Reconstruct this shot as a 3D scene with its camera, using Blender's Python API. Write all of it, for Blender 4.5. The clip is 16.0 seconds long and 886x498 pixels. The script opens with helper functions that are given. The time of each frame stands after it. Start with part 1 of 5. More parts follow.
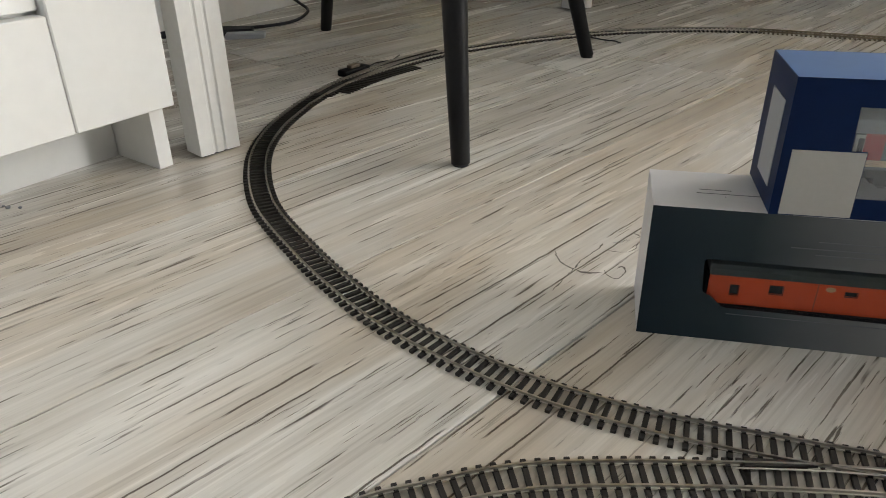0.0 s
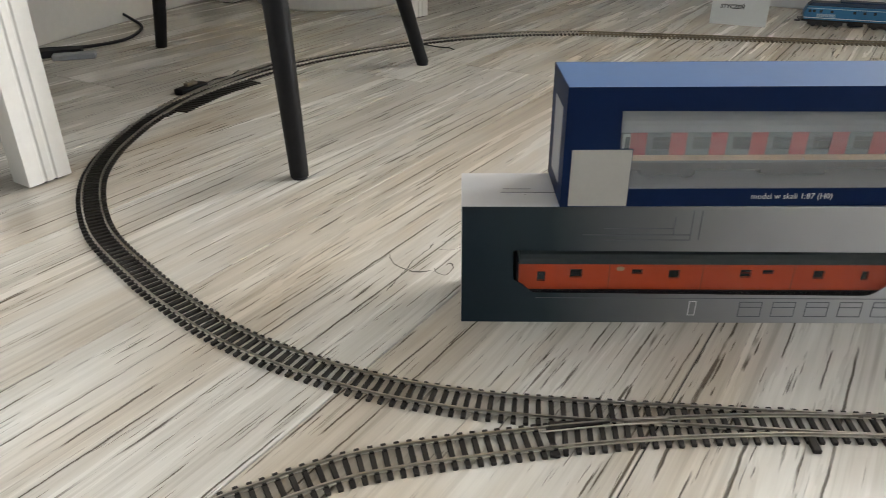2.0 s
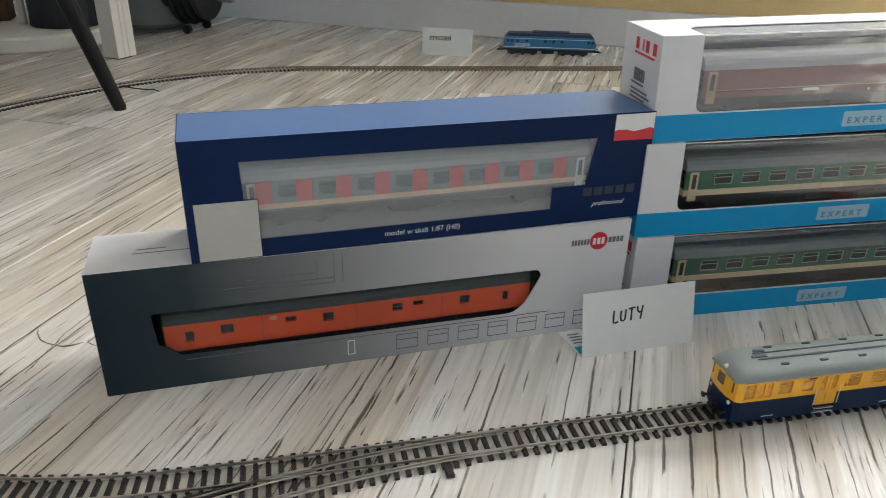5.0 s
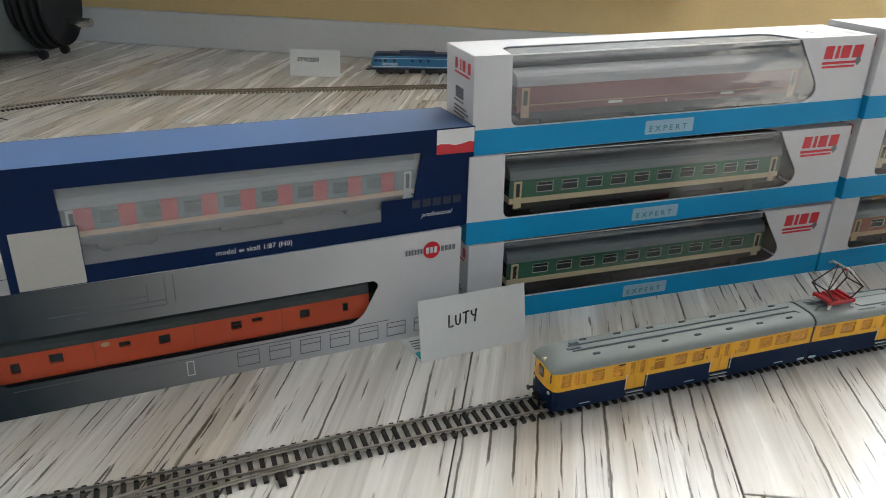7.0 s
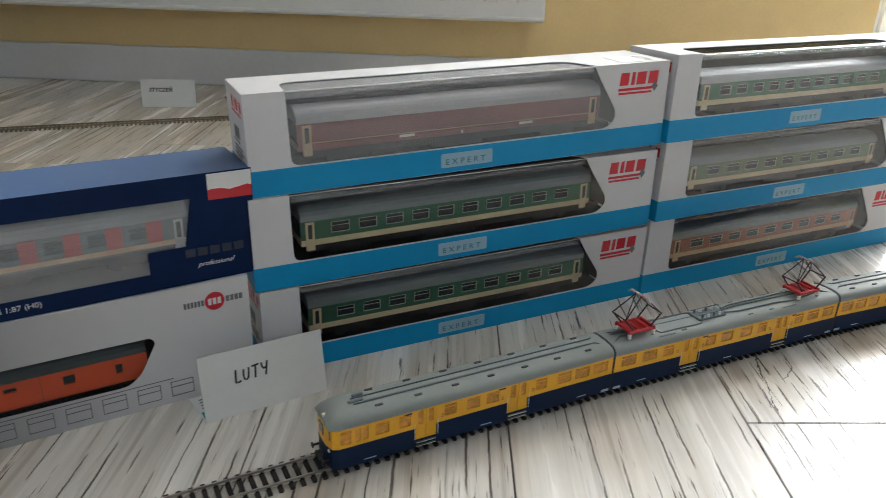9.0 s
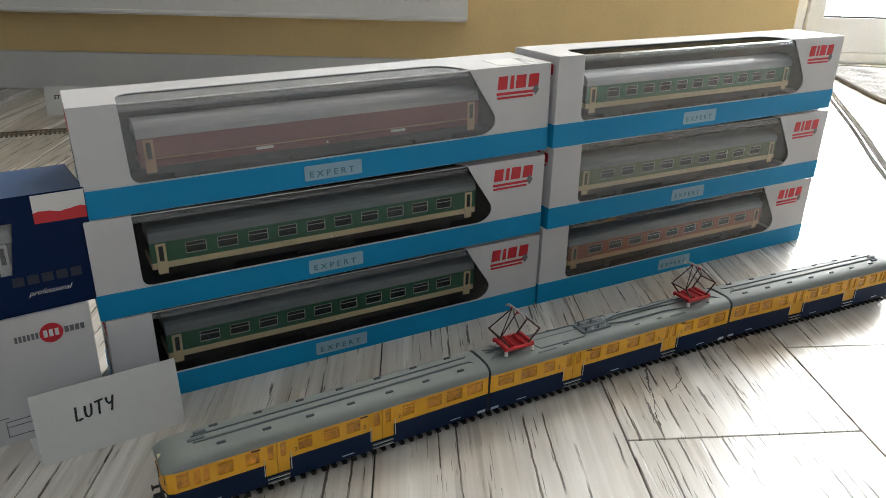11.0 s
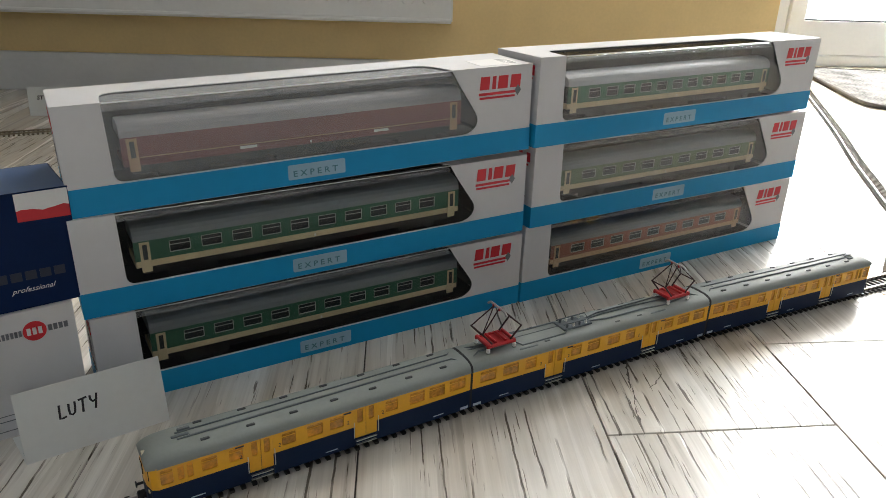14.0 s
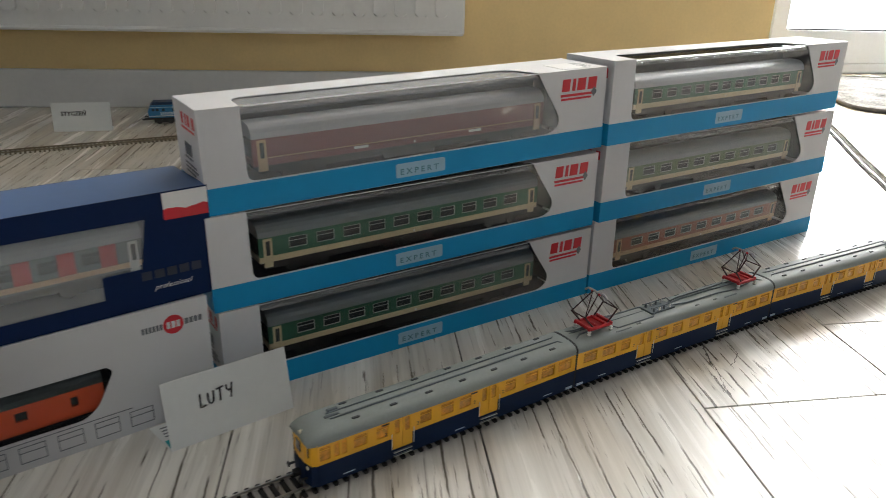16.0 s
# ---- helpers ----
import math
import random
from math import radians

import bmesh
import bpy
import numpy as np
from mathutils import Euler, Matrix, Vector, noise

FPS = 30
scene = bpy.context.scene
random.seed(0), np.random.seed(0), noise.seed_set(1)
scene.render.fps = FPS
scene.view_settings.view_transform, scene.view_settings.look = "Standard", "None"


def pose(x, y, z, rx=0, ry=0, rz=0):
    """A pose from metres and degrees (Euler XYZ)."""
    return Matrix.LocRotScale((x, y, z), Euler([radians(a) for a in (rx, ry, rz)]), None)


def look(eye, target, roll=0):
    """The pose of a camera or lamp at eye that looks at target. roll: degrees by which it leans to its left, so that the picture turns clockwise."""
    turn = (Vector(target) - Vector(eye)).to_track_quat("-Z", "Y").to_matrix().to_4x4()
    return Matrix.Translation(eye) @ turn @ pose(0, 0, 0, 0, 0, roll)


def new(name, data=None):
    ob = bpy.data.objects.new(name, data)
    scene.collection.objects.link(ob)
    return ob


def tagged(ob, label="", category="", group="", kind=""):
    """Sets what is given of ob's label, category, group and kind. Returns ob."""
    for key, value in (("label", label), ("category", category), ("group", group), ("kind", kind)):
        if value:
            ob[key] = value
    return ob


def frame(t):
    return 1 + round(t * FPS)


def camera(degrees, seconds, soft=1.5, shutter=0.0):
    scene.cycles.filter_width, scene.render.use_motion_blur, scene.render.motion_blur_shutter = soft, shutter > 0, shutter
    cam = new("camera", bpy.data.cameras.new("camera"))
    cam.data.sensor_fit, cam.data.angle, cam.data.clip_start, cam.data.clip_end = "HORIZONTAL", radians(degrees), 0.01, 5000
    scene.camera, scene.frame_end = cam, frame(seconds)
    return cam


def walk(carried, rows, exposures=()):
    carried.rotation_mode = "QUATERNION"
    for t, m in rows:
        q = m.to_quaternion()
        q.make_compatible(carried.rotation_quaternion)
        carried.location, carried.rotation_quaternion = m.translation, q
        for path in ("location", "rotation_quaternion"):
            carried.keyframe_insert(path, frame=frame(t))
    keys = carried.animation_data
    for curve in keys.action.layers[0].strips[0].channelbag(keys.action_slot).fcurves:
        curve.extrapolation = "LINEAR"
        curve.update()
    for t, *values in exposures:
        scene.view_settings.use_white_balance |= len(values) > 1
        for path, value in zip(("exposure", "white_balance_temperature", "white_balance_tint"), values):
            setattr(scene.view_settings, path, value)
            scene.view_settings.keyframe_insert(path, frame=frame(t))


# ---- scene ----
cam = camera(62.2, 16.0, 0.5, 0.3)
PATH = [
    (0, (-0.021, -0.428, 0.291), (-0.469, 1.272, -0.663), -0.7),
    (0.5, (-0.015, -0.432, 0.293), (-0.406, 1.285, -0.655), -0.8),
    (1, (-0.009, -0.442, 0.302), (-0.316, 1.297, -0.637), -0.9),
    (1.5, (0.001, -0.453, 0.307), (-0.216, 1.294, -0.64), -0.6),
    (2, (0.017, -0.454, 0.311), (-0.097, 1.302, -0.64), -0.3),
    (2.5, (0.039, -0.448, 0.31), (0.023, 1.316, -0.633), -0.3),
    (3, (0.056, -0.44, 0.308), (0.135, 1.321, -0.636), 0.1),
    (3.5, (0.074, -0.437, 0.309), (0.246, 1.32, -0.629), 0.3),
    (4, (0.091, -0.439, 0.314), (0.365, 1.317, -0.602), 0.7),
    (6.5, (0.156, -0.471, 0.328), (0.798, 1.224, -0.517), 2.3),
    (7, (0.164, -0.484, 0.33), (0.867, 1.194, -0.5), 2.1),
    (7.5, (0.171, -0.494, 0.335), (0.924, 1.167, -0.486), 1.8),
    (8, (0.191, -0.491, 0.339), (0.978, 1.166, -0.459), 1.9),
    (8.5, (0.238, -0.493, 0.334), (1.09, 1.135, -0.457), 1.6),
    (9, (0.271, -0.495, 0.339), (1.18, 1.108, -0.438), 2.0),
    (9.5, (0.302, -0.502, 0.339), (1.278, 1.061, -0.439), 2.1),
    (10, (0.326, -0.496, 0.341), (1.306, 1.063, -0.437), 1.8),
    (12.5, (0.362, -0.511, 0.341), (1.396, 1.016, -0.433), 1.8),
    (13, (0.36, -0.511, 0.34), (1.394, 1.016, -0.433), 2.0),
    (13.5, (0.356, -0.51, 0.339), (1.383, 1.019, -0.438), 2.0),
    (14, (0.352, -0.509, 0.341), (1.381, 1.023, -0.431), 2.0),
    (14.5, (0.345, -0.506, 0.342), (1.378, 1.029, -0.419), 2.3),
    (15, (0.328, -0.481, 0.334), (1.39, 1.034, -0.427), 1.8),
    (15.5, (0.302, -0.464, 0.323), (1.422, 1.013, -0.428), 2.2),
    (16, (0.239, -0.481, 0.334), (1.345, 1.016, -0.398), 1.5),
]
EXPOSURES = [(0, 0.58, 6850, 10), (1.5, 0.82, 6800, 10), (3, 1.07, 6750, 10), (4, 1.12, 6650, 10), (6.5, 1.05, 6500, 9), (7, 0.93, 6500, 9), (8, 0.77, 6500, 9), (8.5, 0.62, 6550, 9), (9, 0.64, 6550, 9), (10, 0.47, 6600, 9), (13, 0.35, 6800, 10), (16, 0.35, 6850, 10)]
walk(cam, [(t, look(eye, target, roll)) for t, eye, target, roll in PATH], EXPOSURES)

# ---- light ----
ROOM = pose(0, 0, 0, 0, 0, -29.7)   # local x runs along the window wall, local y towards it
world = bpy.data.worlds.new("sky")
scene.world = world
world.use_nodes = True
sky = world.node_tree.nodes.new("ShaderNodeTexSky")
sky.sky_type, sky.sun_disc = "NISHITA", False
sky.sun_elevation, sky.sun_rotation = radians(35), radians(60)
world.node_tree.links.new(sky.outputs[0], world.node_tree.nodes["Background"].inputs[0])
world.node_tree.nodes["Background"].inputs[1].default_value = 0.12


def area_lamp(name, m, w, h, watts, colour):
    data = bpy.data.lights.new(name, "AREA")
    data.shape, data.size, data.size_y, data.energy, data.color = "RECTANGLE", w, h, watts, colour
    ob = new(name, data)
    ob.matrix_world = m
    return ob


# daylight in the balcony door's opening; fill from an added window behind the camera
area_lamp("door_daylight", ROOM @ pose(2.58, 2.42, 1.12, -78, 0, 0), 2.06, 2.08, 222, (0.97, 0.985, 1.0))
area_lamp("radiator_window_daylight", ROOM @ pose(0.78, 1.728, 1.505, -90, 0, 0), 1.02, 1.22, 14, (0.96, 0.985, 1.0))
area_lamp("window_daylight", ROOM @ pose(0.9, -2.54, 1.55, 90, 0, 0), 1.6, 1.2, 0.8, (1.0, 0.97, 0.93))

# ---- materials ----
def nodes_of(name):
    m = bpy.data.materials.new(name)
    m.use_nodes = True
    t = m.node_tree
    return m, t, t.nodes["Principled BSDF"]


def add(t, kind, **values):
    n = t.nodes.new(kind)
    for k, v in values.items():
        n.inputs[k.replace("_", " ")].default_value = v
    return n


def surface(name, base, rough=0.5, metal=0.0, var=0.12, scale=60.0, bump=0.0, coat=0.0, spec=0.5):
    """A plain stuff with grain and stains at two scales."""
    m, t, b = nodes_of(name)
    co = t.nodes.new("ShaderNodeTexCoord")
    fine = add(t, "ShaderNodeTexNoise", Scale=scale * 6, Detail=4.0)
    wide = add(t, "ShaderNodeTexNoise", Scale=scale * 0.6, Detail=3.0)
    for n in (fine, wide):
        t.links.new(co.outputs["Object"], n.inputs["Vector"])
    mix = t.nodes.new("ShaderNodeMath")
    mix.operation = "ADD"
    t.links.new(fine.outputs["Fac"], mix.inputs[0])
    t.links.new(wide.outputs["Fac"], mix.inputs[1])
    ramp = t.nodes.new("ShaderNodeMapRange")
    ramp.inputs["From Min"].default_value, ramp.inputs["From Max"].default_value = 0.6, 1.4
    ramp.inputs["To Min"].default_value, ramp.inputs["To Max"].default_value = 1 - var, 1 + var
    t.links.new(mix.outputs[0], ramp.inputs["Value"])
    hsv = t.nodes.new("ShaderNodeHueSaturation")
    hsv.inputs["Color"].default_value = (*base, 1)
    t.links.new(ramp.outputs[0], hsv.inputs["Value"])
    t.links.new(hsv.outputs[0], b.inputs["Base Color"])
    r = t.nodes.new("ShaderNodeMapRange")
    r.inputs["To Min"].default_value, r.inputs["To Max"].default_value = rough * 0.85, min(1, rough * 1.15)
    t.links.new(wide.outputs["Fac"], r.inputs["Value"])
    t.links.new(r.outputs[0], b.inputs["Roughness"])
    b.inputs["Metallic"].default_value = metal
    b.inputs["Coat Weight"].default_value = coat
    b.inputs["Coat Roughness"].default_value = 0.15
    b.inputs["Specular IOR Level"].default_value = spec
    if bump:
        bp = add(t, "ShaderNodeBump", Strength=bump, Distance=0.0006)
        t.links.new(fine.outputs["Fac"], bp.inputs["Height"])
        t.links.new(bp.outputs[0], b.inputs["Normal"])
    return m


def laminate():
    """Whitewashed oak: long grain, pale patches, brown stains and dark embossed pores."""
    m, t, b = nodes_of("whitewashed_laminate")
    co, info = t.nodes.new("ShaderNodeTexCoord"), t.nodes.new("ShaderNodeObjectInfo")
    shift = t.nodes.new("ShaderNodeVectorMath")
    shift.operation = "MULTIPLY_ADD"
    shift.inputs[1].default_value = (1, 1, 1)
    wide = t.nodes.new("ShaderNodeVectorMath")
    wide.operation = "SCALE"
    wide.inputs[0].default_value = (37, 61, 23)
    t.links.new(info.outputs["Random"], wide.inputs["Scale"])
    t.links.new(co.outputs["Object"], shift.inputs[0])
    t.links.new(wide.outputs[0], shift.inputs[2])

    def grain(sx, sy, scale, detail, rough=0.55, distort=0.0):
        mp = t.nodes.new("ShaderNodeMapping")
        mp.inputs["Scale"].default_value = (sx, sy, 1)
        t.links.new(shift.outputs[0], mp.inputs["Vector"])
        n = add(t, "ShaderNodeTexNoise", Scale=scale, Detail=detail, Roughness=rough, Distortion=distort)
        t.links.new(mp.outputs[0], n.inputs["Vector"])
        return n.outputs["Fac"]

    def ramp(value, *stops):
        r = t.nodes.new("ShaderNodeValToRGB")
        e = r.color_ramp.elements
        while len(e) < len(stops):
            e.new(0.5)
        for el, (p, c) in zip(e, stops):
            el.position, el.color = p, (*c, 1) if len(c) == 3 else c
        t.links.new(value, r.inputs[0])
        return r.outputs[0]

    def blend(mode, fac, a, c):
        mx = t.nodes.new("ShaderNodeMix")
        mx.data_type, mx.blend_type = "RGBA", mode
        for k, v in ((0, fac), (6, a), (7, c)):
            if hasattr(v, "links"):
                t.links.new(v, mx.inputs[k])
            else:
                mx.inputs[k].default_value = v
        return mx.outputs[2]

    def math_node(op, a, c=0.0, clamp=False):
        n = t.nodes.new("ShaderNodeMath")
        n.operation, n.use_clamp = op, clamp
        for k, v in ((0, a), (1, c)):
            if hasattr(v, "links"):
                t.links.new(v, n.inputs[k])
            else:
                n.inputs[k].default_value = v
        return n.outputs[0]

    bands = grain(24, 1.3, 1.0, 5, 0.62, 0.6)
    patch = grain(6, 1.5, 1.0, 4, 0.6, 0.5)
    base = ramp(bands, (0.30, (0.56, 0.53, 0.485)), (0.44, (0.65, 0.625, 0.58)), (0.56, (0.71, 0.69, 0.65)), (0.72, (0.78, 0.765, 0.73)))
    stain = ramp(patch, (0.36, (0.78, 0.66, 0.52)), (0.53, (1, 1, 1)))
    col = blend("MULTIPLY", 0.62, base, stain)
    fibre = ramp(grain(230, 6, 1.0, 4, 0.65, 0.2), (0.34, (0.80, 0.79, 0.775)), (0.64, (1.05, 1.05, 1.05)))
    col = blend("MULTIPLY", 0.55, col, fibre)
    # long grain lines: contours of a stretched noise, broken into pieces
    mp = t.nodes.new("ShaderNodeMapping")
    mp.inputs["Scale"].default_value = (1, 0.045, 1)
    wob = t.nodes.new("ShaderNodeMapping")
    wob.inputs["Scale"].default_value = (60, 40, 1)
    t.links.new(shift.outputs[0], wob.inputs["Vector"])
    jit = add(t, "ShaderNodeTexNoise", Scale=1.0, Detail=4.0, Roughness=0.6)
    t.links.new(wob.outputs[0], jit.inputs["Vector"])
    bent = t.nodes.new("ShaderNodeVectorMath")
    bent.operation = "MULTIPLY_ADD"
    bent.inputs[1].default_value = (0.0030, 0, 0)
    t.links.new(jit.outputs["Color"], bent.inputs[0])
    t.links.new(shift.outputs[0], bent.inputs[2])
    t.links.new(bent.outputs[0], mp.inputs["Vector"])
    wave = add(t, "ShaderNodeTexWave", Scale=19.0, Distortion=3.4, Detail=3.0, Detail_Scale=1.3, Detail_Roughness=0.6)
    wave.bands_direction = "X"
    t.links.new(mp.outputs[0], wave.inputs["Vector"])
    thin = math_node("MULTIPLY", grain(90, 7, 1.0, 3, 0.6), 0.016)
    line = math_node("MULTIPLY", math_node("SUBTRACT", wave.outputs["Fac"], thin), 45.0, True)
    where = grain(30, 6.0, 1.0, 3, 0.6)
    broken = ramp(where, (0.445, (0, 0, 0)), (0.485, (1, 1, 1)))
    line = blend("LIGHTEN", 1.0, line, broken)
    ticks = ramp(grain(480, 15.0, 1.0, 3, 0.55, 0.25), (0.335, (0, 0, 0)), (0.370, (1, 1, 1)))
    ticks = blend("LIGHTEN", 1.0, ticks, ramp(grain(11, 2.2, 1.0, 2), (0.52, (0, 0, 0)), (0.60, (1, 1, 1))))
    pore = blend("DARKEN", 1.0, line, ticks)
    col = blend("MULTIPLY", 0.93, col, blend("MIX", pore, (0.19, 0.165, 0.14, 1), (1, 1, 1, 1)))
    streak = ramp(grain(150, 2.6, 1.0, 4, 0.6, 0.15), (0.34, (0.50, 0.475, 0.44)), (0.475, (1, 1, 1)))
    streak = blend("LIGHTEN", 1.0, streak, ramp(grain(13, 1.1, 1.0, 3), (0.44, (0, 0, 0)), (0.62, (1, 1, 1))))
    col = blend("MULTIPLY", 0.42, col, streak)
    t.links.new(col, b.inputs["Base Color"])
    rg = t.nodes.new("ShaderNodeMapRange")
    rg.inputs["To Min"].default_value, rg.inputs["To Max"].default_value = 0.17, 0.36
    t.links.new(bands, rg.inputs["Value"])
    t.links.new(rg.outputs[0], b.inputs["Roughness"])
    bp = add(t, "ShaderNodeBump", Strength=0.9, Distance=0.0008)
    t.links.new(pore, bp.inputs["Height"])
    bp2 = add(t, "ShaderNodeBump", Strength=0.18, Distance=0.0004)
    t.links.new(fibre, bp2.inputs["Height"])
    t.links.new(bp.outputs[0], bp2.inputs["Normal"])
    t.links.new(bp2.outputs[0], b.inputs["Normal"])
    return m


def clear_film(name, milk=0.015, rough=0.05, bump=0.10, tint=(0.97, 0.975, 0.98), gloss=0.13):
    """Thin clear plastic: see-through, with gloss by Fresnel and a little milky scatter."""
    m, t, b = nodes_of(name)
    t.nodes.remove(b)
    out = t.nodes["Material Output"]
    clear = t.nodes.new("ShaderNodeBsdfTransparent")
    clear.inputs[0].default_value = (*tint, 1)
    milky = add(t, "ShaderNodeBsdfDiffuse")
    milky.inputs[0].default_value = (0.75, 0.78, 0.8, 1)
    shine = t.nodes.new("ShaderNodeBsdfGlossy")
    shine.inputs["Roughness"].default_value = rough
    co = t.nodes.new("ShaderNodeTexCoord")
    mp = t.nodes.new("ShaderNodeMapping")
    mp.inputs["Scale"].default_value = (9, 25, 30)
    n = add(t, "ShaderNodeTexNoise", Scale=1.0, Detail=2.0)
    t.links.new(co.outputs["Object"], mp.inputs[0])
    t.links.new(mp.outputs[0], n.inputs["Vector"])
    bp = add(t, "ShaderNodeBump", Strength=bump, Distance=0.004)
    t.links.new(n.outputs["Fac"], bp.inputs["Height"])
    t.links.new(bp.outputs[0], shine.inputs["Normal"])
    fr = add(t, "ShaderNodeFresnel", IOR=1.5)
    t.links.new(bp.outputs[0], fr.inputs["Normal"])
    k = t.nodes.new("ShaderNodeMath")
    k.operation = "MULTIPLY"
    k.inputs[1].default_value = gloss
    t.links.new(fr.outputs[0], k.inputs[0])
    a, c = t.nodes.new("ShaderNodeMixShader"), t.nodes.new("ShaderNodeMixShader")
    a.inputs[0].default_value = milk
    t.links.new(clear.outputs[0], a.inputs[1])
    t.links.new(milky.outputs[0], a.inputs[2])
    t.links.new(k.outputs[0], c.inputs[0])
    t.links.new(a.outputs[0], c.inputs[1])
    t.links.new(shine.outputs[0], c.inputs[2])
    t.links.new(c.outputs[0], out.inputs["Surface"])
    return m


def printed_fade(name, stops, rough=0.35):
    """Card with a printed colour fade along its local x, in metres."""
    m, t, b = nodes_of(name)
    co, sep = t.nodes.new("ShaderNodeTexCoord"), t.nodes.new("ShaderNodeSeparateXYZ")
    t.links.new(co.outputs["Object"], sep.inputs[0])
    mr = t.nodes.new("ShaderNodeMapRange")
    mr.inputs["From Max"].default_value = 0.393
    t.links.new(sep.outputs["X"], mr.inputs["Value"])
    n = add(t, "ShaderNodeTexNoise", Scale=30.0, Detail=3.0)
    t.links.new(co.outputs["Object"], n.inputs["Vector"])
    ad = t.nodes.new("ShaderNodeMath")
    ad.operation, ad.inputs[2].default_value, ad.inputs[1].default_value = "MULTIPLY_ADD", -0.02, 0.04
    t.links.new(n.outputs["Fac"], ad.inputs[0])
    sm = t.nodes.new("ShaderNodeMath")
    t.links.new(mr.outputs[0], sm.inputs[0])
    t.links.new(ad.outputs[0], sm.inputs[1])
    r = t.nodes.new("ShaderNodeValToRGB")
    e = r.color_ramp.elements
    while len(e) < len(stops):
        e.new(0.5)
    for el, (p, c) in zip(e, stops):
        el.position, el.color = p, (*c, 1)
    t.links.new(sm.outputs[0], r.inputs[0])
    t.links.new(r.outputs[0], b.inputs["Base Color"])
    b.inputs["Roughness"].default_value = rough
    b.inputs["Specular IOR Level"].default_value = 0.18
    return m


LAMINATE = laminate()
GROOVE = surface("dark_joint", (0.035, 0.03, 0.027), 0.8)
OCHRE = surface("ochre_wall_paint", (0.87, 0.65, 0.32), 0.75, var=0.05, scale=25, bump=0.15)
WHITE_WALL = surface("white_wall_paint", (0.78, 0.77, 0.74), 0.8, var=0.04, scale=20, bump=0.15)
# white ceiling out of view, greyed so that less light bounces down
CEILING = surface("bounce_cut_ceiling", (0.45, 0.45, 0.44), 0.85, var=0.04, scale=20)
# unseen walls, made this dark to hold back bounced light
BOUNCE_CUT_WALL = surface("bounce_cut_wall_paint", (0.11, 0.115, 0.12), 0.8, var=0.04, scale=20)
# greyish-white wall; the shade under the desk is put into its colour
SHADE_WALL = surface("shade_darkened_wall_paint", (0.24, 0.225, 0.205), 0.8, var=0.05, scale=20, bump=0.15)
WHITE_TRIM = surface("white_trim_paint", (0.74, 0.74, 0.73), 0.4, var=0.04, scale=15)
RADIATOR = surface("white_enamel", (0.82, 0.82, 0.80), 0.3, var=0.03, scale=15)
# white plastic, with the sky's bluish cast mixed into its colour
PVC = surface("skylight_tinted_white_pvc", (0.76, 0.80, 0.84), 0.3, var=0.03, scale=15)
WHITE_LAM = surface("white_furniture_foil", (0.80, 0.80, 0.78), 0.42, var=0.03, scale=12)
WHITE_GLOSS = surface("white_painted_wood", (0.78, 0.77, 0.74), 0.38, var=0.05, scale=20, bump=0.1)
BLACK_WOOD = surface("black_painted_metal", (0.010, 0.010, 0.011), 0.42, var=0.2, spec=0.22)
RUG = surface("grey_woven_rug", (0.20, 0.197, 0.192), 0.95, var=0.95, scale=24, bump=2.0, spec=0.1)
RUG_EDGE = surface("rug_binding", (0.11, 0.105, 0.10), 0.95, var=0.3, scale=150, bump=0.8, spec=0.1)
RAIL = surface("nickel_silver_rail", (0.66, 0.63, 0.58), 0.32, 1.0, var=0.12, scale=90)
RAIL_OLD = surface("brownish_rail", (0.30, 0.25, 0.18), 0.5, 0.7, var=0.25, scale=90)
SLEEPER = surface("dark_brown_plastic_sleeper", (0.020, 0.017, 0.015), 0.5, var=0.25, scale=200, spec=0.45)
# grey-brown sleepers, paled further in colour for the glare by the door
SLEEPER_GLARE = surface("glare_paled_grey_brown_sleeper", (0.20, 0.185, 0.165), 0.75, var=0.2, scale=200, spec=0.2)
SLEEPER_TAN = surface("tan_plastic_sleeper", (0.16, 0.13, 0.09), 0.6, var=0.2, scale=200)
CARTON = surface("white_carton", (0.66, 0.66, 0.68), 0.5, var=0.03, scale=20, bump=0.08)
BLUE_PRINT = surface("bright_blue_print", (0.0, 0.285, 0.575), 0.45, var=0.04, scale=20, spec=0.25)
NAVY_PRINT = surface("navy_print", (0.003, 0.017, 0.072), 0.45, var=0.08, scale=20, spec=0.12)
# navy lightened in colour for the daylight the carton's top mirrors
SKYLIT_TOP = surface("skylit_navy_top", (0.085, 0.165, 0.35), 0.42, var=0.05, scale=20)
GREY_PRINT = surface("silver_grey_print", (0.36, 0.38, 0.42), 0.4, var=0.04)
RED_PRINT = surface("red_print", (0.62, 0.02, 0.035), 0.4, var=0.05)
WHITE_PRINT = surface("white_print", (0.78, 0.78, 0.78), 0.5, var=0.03)
PALE_PRINT = surface("pale_blue_grey_print", (0.50, 0.62, 0.70), 0.45, var=0.04)
INK = surface("black_ink", (0.015, 0.015, 0.018), 0.5)
GREY_INK = surface("grey_ink", (0.16, 0.17, 0.19), 0.5)
TEAL_PRINT = surface("teal_print", (0.0, 0.36, 0.40), 0.45)
PAPER = surface("white_paper_card", (0.74, 0.76, 0.75), 0.7, var=0.03, scale=25)
TRAY = surface("black_plastic_tray", (0.007, 0.007, 0.008), 0.5, var=0.2, spec=0.15)
FADE = printed_fade("dark_to_pale_print", [(0.0, (0.012, 0.024, 0.036)), (0.16, (0.030, 0.046, 0.056)), (0.36, (0.19, 0.195, 0.20)), (0.56, (0.40, 0.40, 0.41)), (0.76, (0.60, 0.60, 0.61)), (1.0, (0.72, 0.72, 0.73))])
